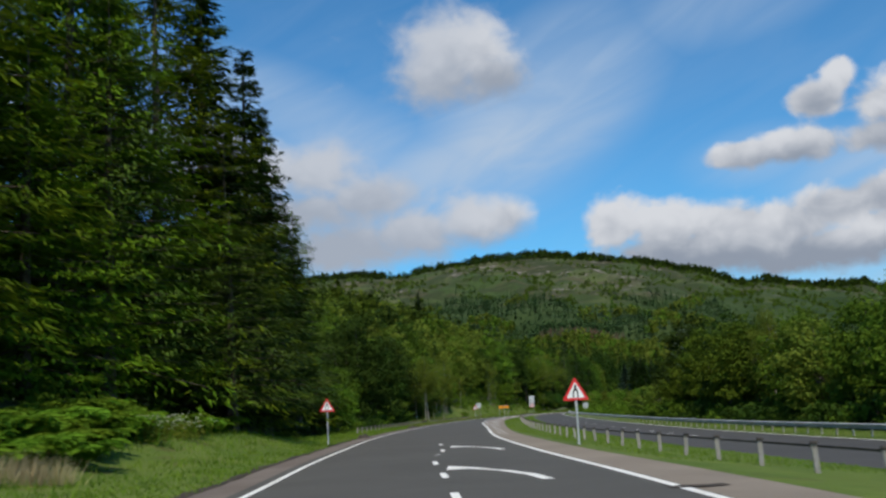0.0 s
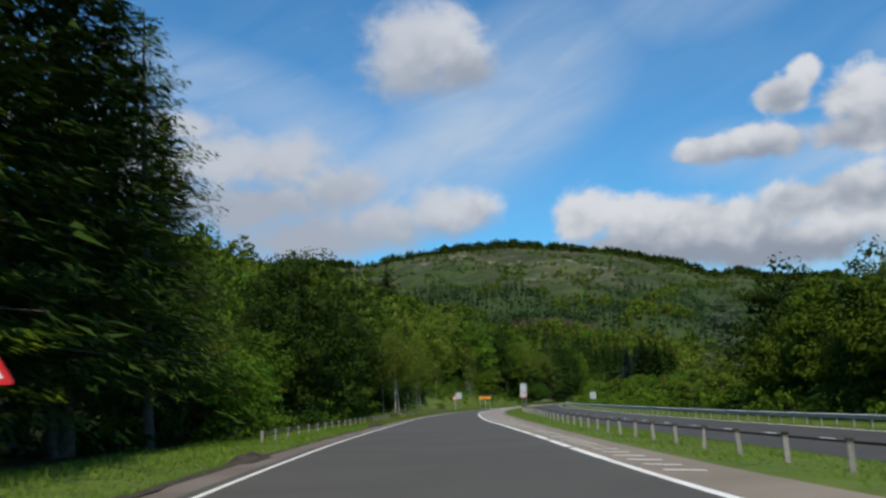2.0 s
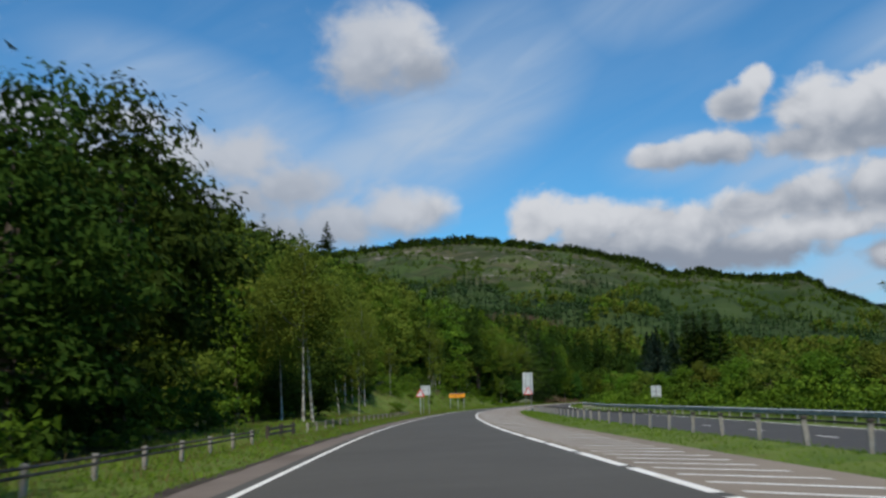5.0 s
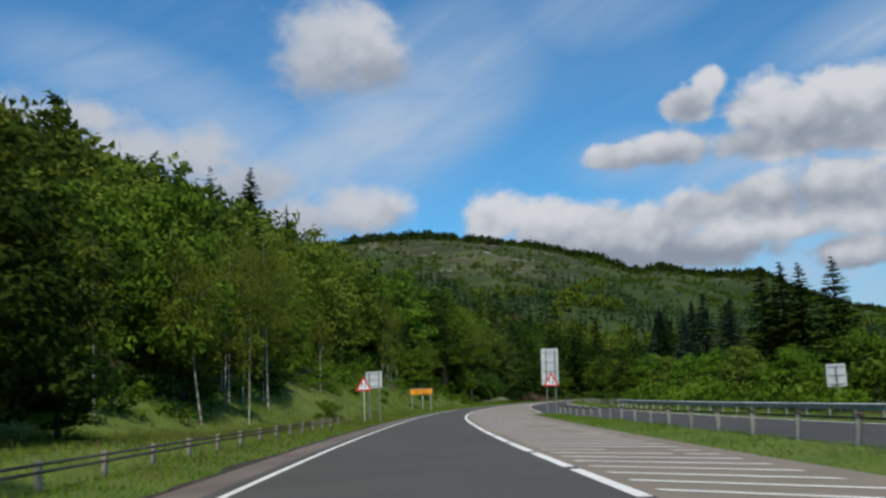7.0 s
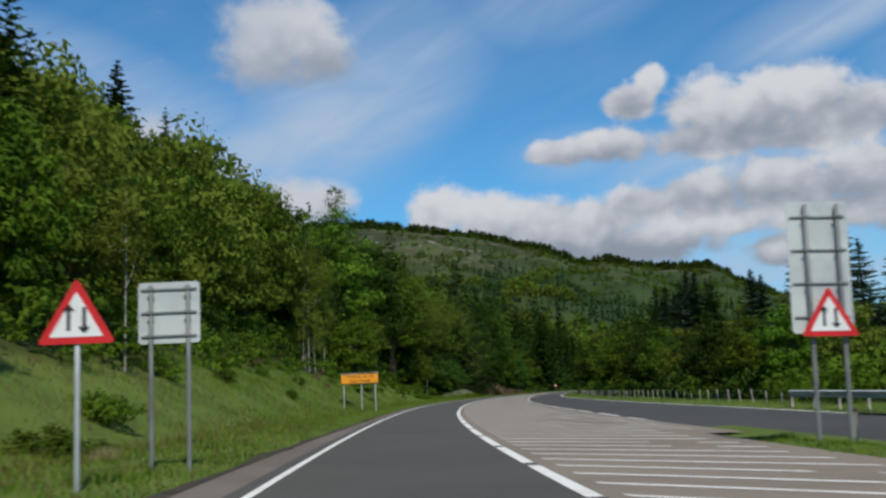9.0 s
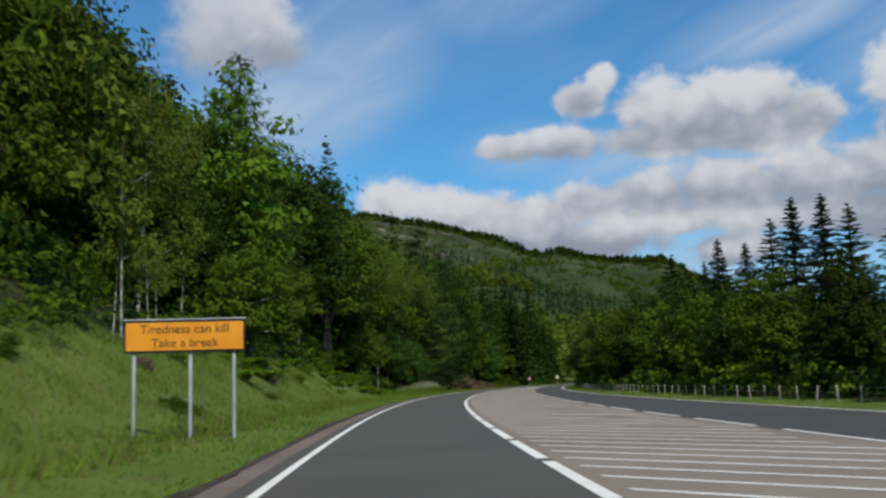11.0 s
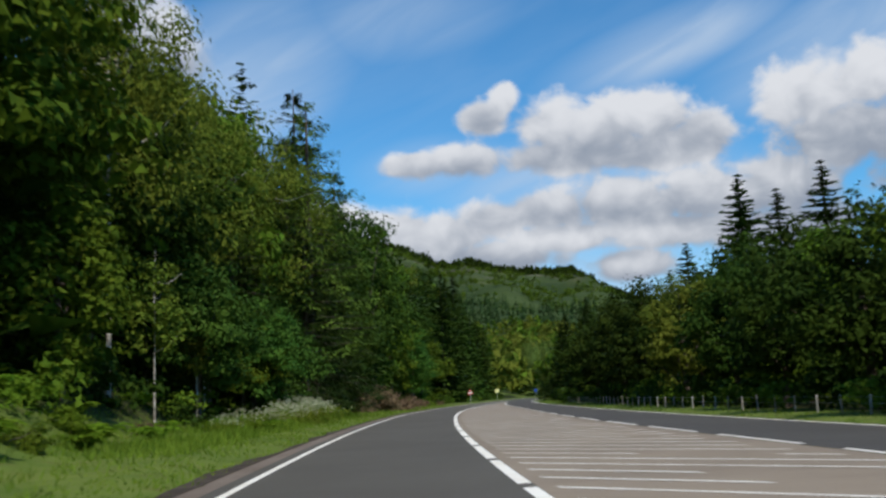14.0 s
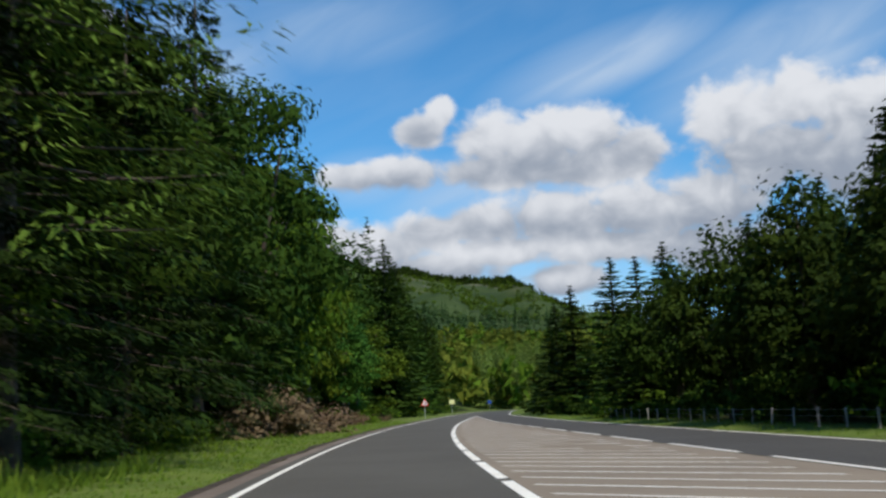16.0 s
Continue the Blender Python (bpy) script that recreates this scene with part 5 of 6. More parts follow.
def tri_outline(h, round_r, inset=0.0):
    """A triangle with rounded corners, h high over all, base at z = 0."""
    side = h * 2 / math.sqrt(3)
    pts = [(-side / 2, 0.0), (side / 2, 0.0), (0.0, h)]
    c = (0.0, h / 3)
    k = 1 - inset / (h / 3)
    pts = [(c[0] + (x - c[0]) * k, c[1] + (z - c[1]) * k) for x, z in pts]
    out = []
    for i in range(3):
        p, q, n = Vector(pts[i - 1]), Vector(pts[i]), Vector(pts[(i + 1) % 3])
        a, b = (p - q).normalized(), (n - q).normalized()
        for t in (0.0, 0.25, 0.5, 0.75, 1.0):
            s, e = q + a * round_r, q + b * round_r
            w = (1 - t) ** 2 * s + 2 * t * (1 - t) * q + t * t * e
            out.append((w.x, w.y))
    return out


def arrow_outline(x, z0, z1, w, head):
    """A block arrow from z0 to z1 (its tip)."""
    d = 1 if z1 > z0 else -1
    zh = z1 - d * head * 1.15
    return [(x - w, z0), (x + w, z0), (x + w, zh), (x + head, zh - d * head * 0.25), (x + head * 0.9, zh + d * head * 0.2), (x, z1), (x - head * 0.9, zh + d * head * 0.2), (x - head, zh - d * head * 0.25), (x - w, zh)]


def symbol_two_way(ob, h, z, y):
    part("symbol_arrow", plate("symbol_arrow", [(x, zz + z) for x, zz in arrow_outline(-0.115 * h, 0.20 * h, 0.60 * h, 0.028 * h, 0.085 * h)], y, 0.003), BLACK, ob, "black arrow pointing up")
    part("symbol_arrow", plate("symbol_arrow", [(x, zz + z) for x, zz in arrow_outline(0.115 * h, 0.55 * h, 0.15 * h, 0.028 * h, 0.085 * h)], y, 0.003), BLACK, ob, "black arrow pointing down")


def symbol_narrows(ob, h, z, y):
    for s in (-1, 1):
        pts = [(0.0, 0.66), (0.045, 0.66), (0.045, 0.50), (0.115, 0.40), (0.125, 0.13), (0.065, 0.13), (0.06, 0.36), (0.0, 0.44)]
        part("symbol_lane", plate("symbol_lane", [(s * (x * h + 0.0015), zz * h + z) for x, zz in pts], y, 0.003), BLACK, ob, "black merging lane shape")


def warning_sign(x, y, z, h, turn, symbol, label, post=True, tilt=0.0):
    """A red bordered triangle, h high, its lower edge z over the ground at its foot."""
    ob = tagged(new("warning_sign"), label, "road sign")
    g = float(land_z(x, y))
    ob.matrix_basis = Matrix.LocRotScale((x, y, g), Euler((0, radians(tilt), turn)), None)
    up = [(a, b + z) for a, b in tri_outline(h, 0.09 * h)]
    part("border", plate("border", up, 0.0, 0.012), RED, ob, "red reflective border")
    panel = part("panel", plate("panel", [(a, b + z) for a, b in tri_outline(h, 0.03 * h, 0.105 * h)], -0.004, 0.004), WHITE, ob, "white panel")
    symbol(panel, h, z, -0.008)
    if post:
        pole = part("post", post_mesh("post", 0.038, z + h * 0.72, 0.0, 0.055), GALV, ob, "grey round steel post")
        for zz in (z + h * 0.15, z + h * 0.5):
            part("clip", box_mesh("clip", 0.12, 0.09, 0.03, 0, 0.055, zz, 0.006), GALV, pole)
    return ob


def board_back(x, y, z, w, h, turn, posts, bars, label, tilt=0.0):
    """The plain grey back of a sign board with its posts and channels; z: its lower edge."""
    ob = tagged(new("sign_board"), label, "road sign")
    g = float(land_z(x, y))
    ob.matrix_basis = Matrix.LocRotScale((x, y, g), Euler((0, radians(tilt), turn)), None)
    rr = 0.06
    out = []
    for cx, cz, a0 in ((w / 2 - rr, z + rr, -90), (w / 2 - rr, z + h - rr, 0), (-w / 2 + rr, z + h - rr, 90), (-w / 2 + rr, z + rr, 180)):
        for a in (0, 30, 60, 90):
            out.append((cx + rr * math.cos(radians(a0 + a)), cz + rr * math.sin(radians(a0 + a))))
    part("panel", plate("panel", out, 0.05, 0.006), SIGNGREY, ob, "pale grey back of the panel")
    poles = [part("post", post_mesh("post", 0.042, z + h - 0.06, px, -0.03), STEEL, ob, "grey steel post") for px in posts]
    for i in range(bars):
        zz = z + h * (0.12 + 0.76 * i / (bars - 1))
        part("channel", box_mesh("channel", w * 0.9, 0.03, 0.035, 0, 0.033, zz, 0.005), STEEL, ob, "dark grey steel channel")
        for px, pole in zip(posts, poles):
            part("clip", box_mesh("clip", 0.13, 0.03, 0.06, px, -0.075, zz, 0.008), STEEL, pole)
    return ob


def text_mesh(body, size):
    cu = bpy.data.curves.new("words", "FONT")
    cu.body, cu.size, cu.align_x, cu.align_y = body, size, "CENTER", "CENTER"
    cu.extrude = 0.0015
    tmp = new("words", cu)
    bpy.context.view_layer.update()
    me = bpy.data.meshes.new_from_object(tmp.evaluated_get(bpy.context.evaluated_depsgraph_get()))
    bpy.data.objects.remove(tmp)
    me.transform(Euler((radians(90), 0, 0)).to_matrix().to_4x4())
    return me


def message_board():
    x, y, w, h, z = 13.2, 290.1, 2.85, 0.78, 2.05
    ob = tagged(new("message_board"), "orange message board with dark lettering on grey posts", "road sign")
    ob.matrix_basis = Matrix.LocRotScale((x, y, float(land_z(x, y))), Euler((0, 0, heading(y) + 0.10)), None)
    part("backing", box_mesh("backing", w, 0.04, h, 0, 0.0, z + h / 2, 0.008), BLACK, ob, "dark frame")
    panel = part("panel", box_mesh("panel", w - 0.09, 0.012, h - 0.11, 0, -0.024, z + h / 2, 0.004), ORANGE, ob, "bright orange panel")
    part("top_rail", box_mesh("top_rail", w + 0.04, 0.07, 0.035, 0, 0.0, z + h + 0.018, 0.008), GALV, ob, "grey top rail")
    for words, dz, s in (("Tiredness can kill", 0.165, 0.30), ("Take a break", -0.165, 0.30)):
        me = text_mesh(words, s)
        me.transform(Matrix.Translation((0, -0.034, z + h / 2 + dz)))
        part("lettering", me, BLACK, panel, "dark lettering")
    for px in (-1.2, 0.12, 1.15):
        part("post", post_mesh("post", 0.045, z + h - 0.03, px, 0.07), GALV, ob, "grey steel post")
    return ob


def build_signs():
    t = heading(228)
    warning_sign(4.1, 35.2, 1.50, 0.80, heading(36) - 0.05, symbol_narrows, "red triangle sign with merging lanes on a post in the median")
    warning_sign(-6.75, 53.2, 1.70, 0.72, heading(53) + 0.1, symbol_narrows, "red triangle sign with merging lanes in the trees' shade")
    warning_sign(4.04, 228.2, 2.02, 0.93, t + 0.05, symbol_two_way, "red triangle sign with two opposed arrows on the verge")
    board_back(4.88, 232.4, 2.25, 1.12, 1.12, t, (-0.31, 0.36), 3, "back of a square grey sign board on two posts")
    board_back(16.82, 230.9, 1.98, 1.16, 2.50, t - 0.02, (-0.24, 0.36), 4, "tall grey back of a sign board on two posts", 1.8)
    warning_sign(16.84, 230.72, 1.92, 0.94, t - 0.02, symbol_two_way, "red triangle sign fixed to the tall board's posts", False, 1.8)
    board_back(26.2, 209.0, 1.30, 0.95, 1.10, heading(209), (0.0,), 3, "small grey back of a sign behind the barrier")
    message_board()
    warning_sign(89.4, 506, 1.5, 0.9, heading(506), symbol_two_way, "small distant red triangle sign by the verge")
    for x, y, mat, w, h, label in ((115.4, 561.0, YELLOW, 0.95, 0.8, "small distant yellow sign on a post"), (163.0, 650.0, BLUESIGN, 1.0, 1.0, "small distant blue sign on a post")):
        ob = tagged(new("road_sign"), label, "road sign")
        ob.matrix_basis = Matrix.LocRotScale((x, y, float(land_z(x, y))), Euler((0, 0, heading(y))), None)
        part("panel", box_mesh("panel", w, 0.02, h, 0, 0, 2.1, 0.01), mat, ob)
        part("post", post_mesh("post", 0.04, 2.4, 0, 0.04), GALV, ob)


def run_of(y0, y1, step, off):
    """Points at even steps along an offset line."""
    out, y = [], y0
    while y <= y1:
        o = float(glide(off, y)) if isinstance(off, list) else off
        x = float(at_off(y, o))
        out.append(Vector((x, y, float(land_z(x, y)))))
        y += step / float(lean(y))
    return out


def rail_between(mesh, name, parent, a, b, mat, label=""):
    ob = new(name, mesh)
    ob.parent = parent
    d = b - a
    ob.matrix_basis = Matrix.LocRotScale(a, d.to_track_quat("Y", "Z").to_euler(), (1, d.length, 1))
    if not mesh.materials:
        mesh.materials.append(mat)
    return tagged(ob, label)


def profile_rail(name, outline):
    """A rail of unit length along y with the given (x, z) outline, closed at the ends."""
    n = len(outline)
    v = [(x, 0, z) for x, z in outline] + [(x, 1, z) for x, z in outline]
    f = [(i, (i + 1) % n, n + (i + 1) % n, n + i) for i in range(n)] + [tuple(range(n))[::-1], tuple(range(n, 2 * n))]
    me = bpy.data.meshes.new(name)
    me.from_pydata(v, [], f)
    me.update()
    return me


def barrier(name, pts, label, post, rails, post_mat, rail_mat, post_label="", rail_label="", jitter=0.02, cap=None):
    """Posts with rails from post to post. rails: (mesh, x shift, height)."""
    ob = tagged(new(name), label, "crash barrier" if "barrier" in name else "fence")
    r = random.Random(len(pts))
    for i, p in enumerate(pts):
        turn = heading(p.y)
        q = new("post", post)
        q.parent = ob
        q.matrix_basis = Matrix.LocRotScale(p, Euler((r.gauss(0, jitter), r.gauss(0, jitter), turn)), None)
        if not post.materials:
            post.materials.append(post_mat)
        tagged(q, post_label)
        if cap:
            c = new("block", cap)
            c.parent = q
            if not cap.materials:
                cap.materials.append(RUSTY)
            tagged(c, "dark block on the post")
        if i + 1 < len(pts):
            for me, dx, h in rails:
                side = Euler((0, 0, turn)).to_matrix() @ Vector((dx, 0, 0))
                up = Vector((0, 0, h))
                rail_between(me, "rail", ob, p + side + up, pts[i + 1] + side + up, rail_mat, rail_label)
    return ob


def build_barriers():
    wave = [(0.0, -0.15), (0.05, -0.12), (0.05, -0.06), (0.0, -0.02), (0.0, 0.02), (0.05, 0.06), (0.05, 0.12), (0.0, 0.15), (0.012, 0.155), (0.064, 0.125), (0.064, 0.055), (0.014, 0.02), (0.014, -0.02), (0.064, -0.055), (0.064, -0.125), (0.012, -0.155)]
    box = [(-0.015, -0.024), (0.015, -0.024), (0.021, -0.018), (0.021, 0.018), (0.015, 0.024), (-0.015, 0.024), (-0.021, 0.018), (-0.021, -0.018)]
    beam, chan = profile_rail("rail", [(x, z * 0.68) for x, z in wave]), profile_rail("rail", box)
    lip = profile_rail("rail", [(-0.08, -0.020), (-0.05, -0.024), (0.075, 0.0), (0.075, 0.024), (-0.02, 0.020), (-0.08, 0.004)])
    thin = profile_rail("rail", [(math.cos(a) * 0.028, math.sin(a) * 0.028) for a in np.arange(0, 6.2, 1.05)])
    zed = h_post("post", 0.57, 0.10, 0.06)
    block = box_mesh("block", 0.14, 0.11, 0.075, 0.01, 0, 0.605, 0.015)
    barrier("median_barrier", run_of(-8.0, 232.0, 3.2, [(-120, 11.0), (190, 11.0), (232, 10.5)]), "dark weathered crash barrier on pale posts in the grassy median", zed, [(chan, 0.09, 0.53)], POSTGREY, RUSTY, "pale weathered post", "dark weathered beam", 0.05, block)
    stub = box_mesh("post", 0.10, 0.07, 1.0, 0, 0, -0.02, 0.01)
    tall = shifted(FAR, 1.5)
    ob = barrier("far_barrier", run_of(-8.0, 254.0, 2.4, tall), "long steel crash barrier along the far carriageway", stub, [(beam, -0.09, 0.52)], PALE, GALV, "short pale post", "grey corrugated beam")
    pts = run_of(-8.0, 254.0, 2.4, tall)
    up = Vector((0, 0, 0.646))
    for a, b in zip(pts[:-1], pts[1:]):
        s = Vector((-0.05, 0, 0))
        rail_between(lip, "top_flange", ob, a + s + up, b + s + up, SUNLITSTEEL, "steel top flange, coloured pale for the sun on it")
    iron = h_post("post", 0.49, 0.10, 0.06)
    log = box_mesh("post", 0.15, 0.13, 1.0, 0, 0, 0.06, 0.02)
    plank = profile_rail("rail", [(-0.02, -0.045), (0.02, -0.045), (0.02, 0.045), (-0.02, 0.045)])
    barrier("timber_fence", run_of(150.6, 157.6, 3.3, -3.4), "short dark timber fence of stout posts on the verge", log, [(plank, 0.09, 0.42), (plank, 0.09, 0.22)], DARKWOOD, DARKWOOD, "stout dark timber post", "dark timber rail", 0.03)
    for y0, y1 in ((81.8, 148.6), (159.6, 222.0)):
        barrier("verge_fence", run_of(y0, y1, 3.2, -3.1), "low grey posts with two dark rails along the grass verge", iron, [(thin, 0.07, 0.43), (thin, 0.07, 0.31)], POSTGREY, RUSTY, "weathered grey steel post", "thin dark rail", 0.03)
    stake = bpy.data.meshes.new("post")
    v, f = tube([(0, 0, -0.4), (0, 0, 0.30), (0, 0, 0.62), (0, 0, 0.65)], [0.036, 0.035, 0.033, 0.022], 8)
    stake = mesh_of("post", v, f, True)
    wire = profile_rail("wire", [(-0.003, -0.003), (0.003, -0.003), (0.003, 0.003), (-0.003, 0.003)])
    barrier("field_fence", run_of(258.0, 452.0, 2.2, shifted(FAR, 3.0)), "row of pale round timber posts with thin wires below the trees", stake, [(wire, 0.045, 0.57), (wire, 0.045, 0.36)], PALE, GALV, "pale round timber post", "thin wire", 0.04)


build_signs()
build_barriers()


def soil_heap(y, off, long, wide, high, seed):
    """A low ragged heap of dark soil and dead grass at the road's edge."""
    r = np.random.RandomState(seed)
    n, m = 15, 8
    s, t = np.meshgrid(np.linspace(-1, 1, n), np.linspace(-1, 1, m))
    z = np.clip(1 - s**2, 0, 1) ** 0.6 * np.clip(1 - t**2, 0, 1) ** 0.6 * high * r.uniform(0.55, 1.25, s.shape)
    x = float(at_off(y, off))
    k = heading(y)
    px, py = t * wide / 2, s * long / 2 + r.uniform(-0.05, 0.05, s.shape) * long
    v = np.stack([x + px * math.cos(k) - py * math.sin(k), y + px * math.sin(k) + py * math.cos(k), z + 0.004], -1).reshape(-1, 3)
    me = mesh_of("soil_mound", v, grid_faces(m, n), True)
    whole("soil_mound", me, SOIL, "low dark mound of soil at the road's edge", "soil mound")


soil_heap(69.0, -1.25, 3.0, 0.8, 0.22, 3)
soil_heap(114.5, -1.4, 4.5, 1.1, 0.20, 4)
patch = []
for dy, o in ((0.25, 6.62), (0.42, 6.85), (0.30, 7.2), (0.38, 7.45), (0.05, 7.5), (-0.12, 7.1), (-0.05, 6.8), (0.02, 6.6)):
    patch.append((float(at_off(14.9 + dy, o)), 14.9 + dy))
flat_piece("asphalt_patch", patch, 0.021, SOIL, "dark broken patch at the edge of the asphalt", "road damage")


# ---- undergrowth, bushes, ferns, flowers and grass ----


def understorey():
    """Low leafy growth that closes the wood's edge down to the ground."""
    def mound(seed, n, size):
        v, q = broad_shape(2.6, 2.0, n, size, seed, clumps=26, base=0.0)[1]
        return v, q, 2.6
    shapes = [mound(61, 260, 0.31), mound(62, 240, 0.31), mound(63, 250, 0.30)]
    r = random.Random(21)
    a, b, c = [], [], []
    inner = [(-200, 7.0), (60, 7.0), (100, 6.2), (150, 6.5), (180, 8.0), (194, 11.2), (236, 11.5), (248, 10.0), (262, 10.5), (340, 10.5), (380, 8.5), (430, 7.0), (700, 7.0)]
    for y in np.arange(12, 600, 3.4):
        for k in range(3):
            yy = y + r.uniform(-1.7, 1.7)
            u = float(glide(inner, yy)) + k * 2.6 + r.uniform(-0.9, 0.9)
            if 162 < yy < 182 and k < 2 or 42 < yy < 78:
                continue
            h = r.uniform(1.2, 2.4) + k * 0.7
            if yy < 88:
                h *= 0.75
            if yy < 42:
                (a if k else c).append((float(at_off(yy, -u - 1.5)), yy, h * 0.8, r.randrange(9)))
                continue
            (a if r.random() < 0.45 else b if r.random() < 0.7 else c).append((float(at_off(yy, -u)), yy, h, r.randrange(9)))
    for y in np.arange(30, 560, 3.4):
        for k in range(3):
            yy = y + r.uniform(-1.7, 1.7)
            o = float(glide(FAR, yy)) + 4.6 + k * 2.4 + r.uniform(-0.8, 0.8)
            h = r.uniform(1.3, 2.6) + k * 0.8
            p = r.random()
            if 150 < yy < 265:
                (c if p < 0.55 else a).append((float(at_off(yy, o)), yy, h, r.randrange(9)))
            else:
                (b if p < 0.6 else a).append((float(at_off(yy, o)), yy, h, r.randrange(9)))
    scatter("undergrowth", shapes, a, BROAD, "mid green undergrowth along the wood's edge")
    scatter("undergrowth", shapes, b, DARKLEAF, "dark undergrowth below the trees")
    scatter("undergrowth", shapes, c, BRIGHT, "bright green scrub along the wood's edge")


def bushes():
    r = random.Random(8)
    rows = [("bush", 30, -7.0, 1.5), ("bush", 36, -6.5, 1.4), ("bush", 42, -6.6, 1.3), ("bush_b", 47, -6.8, 1.6), ("bush_b", 240, -11.0, 2.2), ("bush_b", 200, -12, 2.8),
            ("bush_b", 239, -6.5, 1.6), ("bush_b", 246, -7.5, 2.0), ("bush", 258, -9.0, 1.8), ("bush_b", 268, -8.5, 1.3), ("bush_b", 280, -7.0, 1.1), ("bush_b", 299, -6.0, 0.9),
            ("bush", 318, -10.0, 1.6), ("bush", 330, -9.0, 1.4), ("bush", 344, -8.4, 1.3), ("bush", 356, -7.6, 1.5), ("bush_b", 366, -7.0, 1.5), ("bush", 372, -7.4, 1.6),
            ("gorse", 440, -5.2, 4.6), ("gorse", 446, -5.0, 3.8), ("gorse", 452, -5.2, 3.2), ("bush", 443, -6.8, 4.0), ("gorse", 463, -5.0, 2.0), ("gorse", 470, -5.0, 2.0), ("bush_b", 458, -6.0, 2.6),
            ("bush_b", 292, -8.5, 1.0), ("bush_b", 296, -10.5, 1.3), ("gorse", 303, -8.0, 0.7), ("gorse", 307, -9.5, 0.9), ("bush_b", 311, -8.8, 0.9), ("gorse", 315, -10.5, 1.0), ("bush_b", 321, -8.0, 0.9), ("gorse", 325, -7.2, 0.7),
            ("bush_b", 335, -7.4, 1.0), ("bush_b", 284, -9.6, 1.1), ("gorse", 289, -11.0, 1.2), ("bush_b", 276, -10.5, 1.3), ("bush_b", 349, -7.2, 1.1), ("bush_b", 386, -6.6, 1.2), ("gorse", 378, -7.0, 1.0), ("bush_b", 361, -8.2, 1.3),
            ("bush_b", 478, -5.2, 2.2), ("gorse", 486, -5.0, 1.8)]
    for key, y, off, h in rows:
        model, h0 = KINDS[key]
        tagged(plant(model, y, off, h, h0, r.uniform(0, 6.28), r.uniform(1.0, 1.25), 0.38 * h), group="bushes by the verge")


def fern_model():
    r = np.random.RandomState(71)
    pieces = []
    for k in range(13):
        a, L = r.uniform(0, 6.283), r.uniform(0.8, 1.25)
        t = np.linspace(0.08, 1, 18)
        x = L * 0.75 * t
        z = L * (1.05 * t - 0.75 * t**2.2)
        spine = np.c_[x * math.cos(a), x * math.sin(a), z]
        side = np.array([-math.sin(a), math.cos(a), 0.0])
        w = 0.26 * L * np.sin(math.pi * np.clip(t * 0.92 + 0.06, 0, 1)) ** 0.8
        for s in (1, -1):
            c = spine + side * (s * w * 0.5)[:, None]
            pieces.append(blades(c, side * s + np.array([math.cos(a), math.sin(a), -0.2]) * 0.5, w * 1.1, 0.06, r))
    ob = tagged(new("fern"), "bright green bracken fern with arching fronds", "fern", "ferns in the verge")
    part("fronds", mesh_of("fronds", *joined(pieces)), FERN, ob)
    ob.location = (0, -900, -60)
    return ob


def umbel_model():
    r = np.random.RandomState(72)
    stems, heads = [], []
    for k in range(64):
        x, y = r.normal(0, 0.42, 2)
        h = r.uniform(0.45, 1.0) * (1.2 - 0.35 * min(1.0, math.hypot(x, y)))
        e = np.array([x * 1.3, y * 1.3, h])
        stems.append(tube([(x, y, -0.1), ((x + e[0]) / 2, (y + e[1]) / 2, h * 0.55), e], [0.010, 0.008, 0.005], 4))
        # each head is a loose dome of a few small tufts on thin rays
        w = r.uniform(0.05, 0.12)
        for j in range(r.randint(4, 8)):
            u, g = r.uniform(0, 6.283), w * math.sqrt(r.uniform(0.0, 1.0))
            top = e + [math.cos(u) * g, math.sin(u) * g, 0.07 - g * 0.5 + r.uniform(-0.03, 0.03)]
            c = top + r.normal(0, 0.014, (5, 3))
            heads.append(blades(c, r.normal(size=(5, 3)), 0.026, 0.026, r))
    n = 420
    low = np.c_[r.normal(0, 0.5, n), r.normal(0, 0.5, n), r.uniform(0.05, 0.75, n)]
    ob = tagged(new("cow_parsley"), "clump of white flowering cow parsley in the long grass", "flowers", "white flowers in the verge")
    tagged(part("stem_cluster", mesh_of("stem_cluster", *joined(stems)), FERN, ob), kind="stuff")
    tagged(part("bloom", mesh_of("bloom", *joined(heads)), UMBEL, ob, "loose domed white flower heads"), kind="stuff")
    tagged(part("foliage", mesh_of("foliage", *blades(low, r.normal(size=(n, 3)) + [0, 0, 0.6], 0.20, 0.055, r)), BIRCHLEAF, ob), kind="stuff")
    ob.location = (0, -900, -60)
    return ob


def straw_model():
    r = np.random.RandomState(73)
    n = 420
    b = np.c_[r.normal(0, 0.22, (n, 2)), np.zeros(n)]
    d = np.c_[b[:, :2] * 1.1 + r.normal(0, 0.12, (n, 2)), np.ones(n)]
    h = r.uniform(0.35, 0.85, n)
    ob = tagged(new("grass_tussock"), "pale dry tussock of long grass", "grass", "dry tussocks")
    part("tuft", mesh_of("tuft", *blades(b + unit(d) * (h * 0.45)[:, None], d, h, 0.018, r)), STRAW, ob)
    ob.location = (0, -900, -60)
    return ob


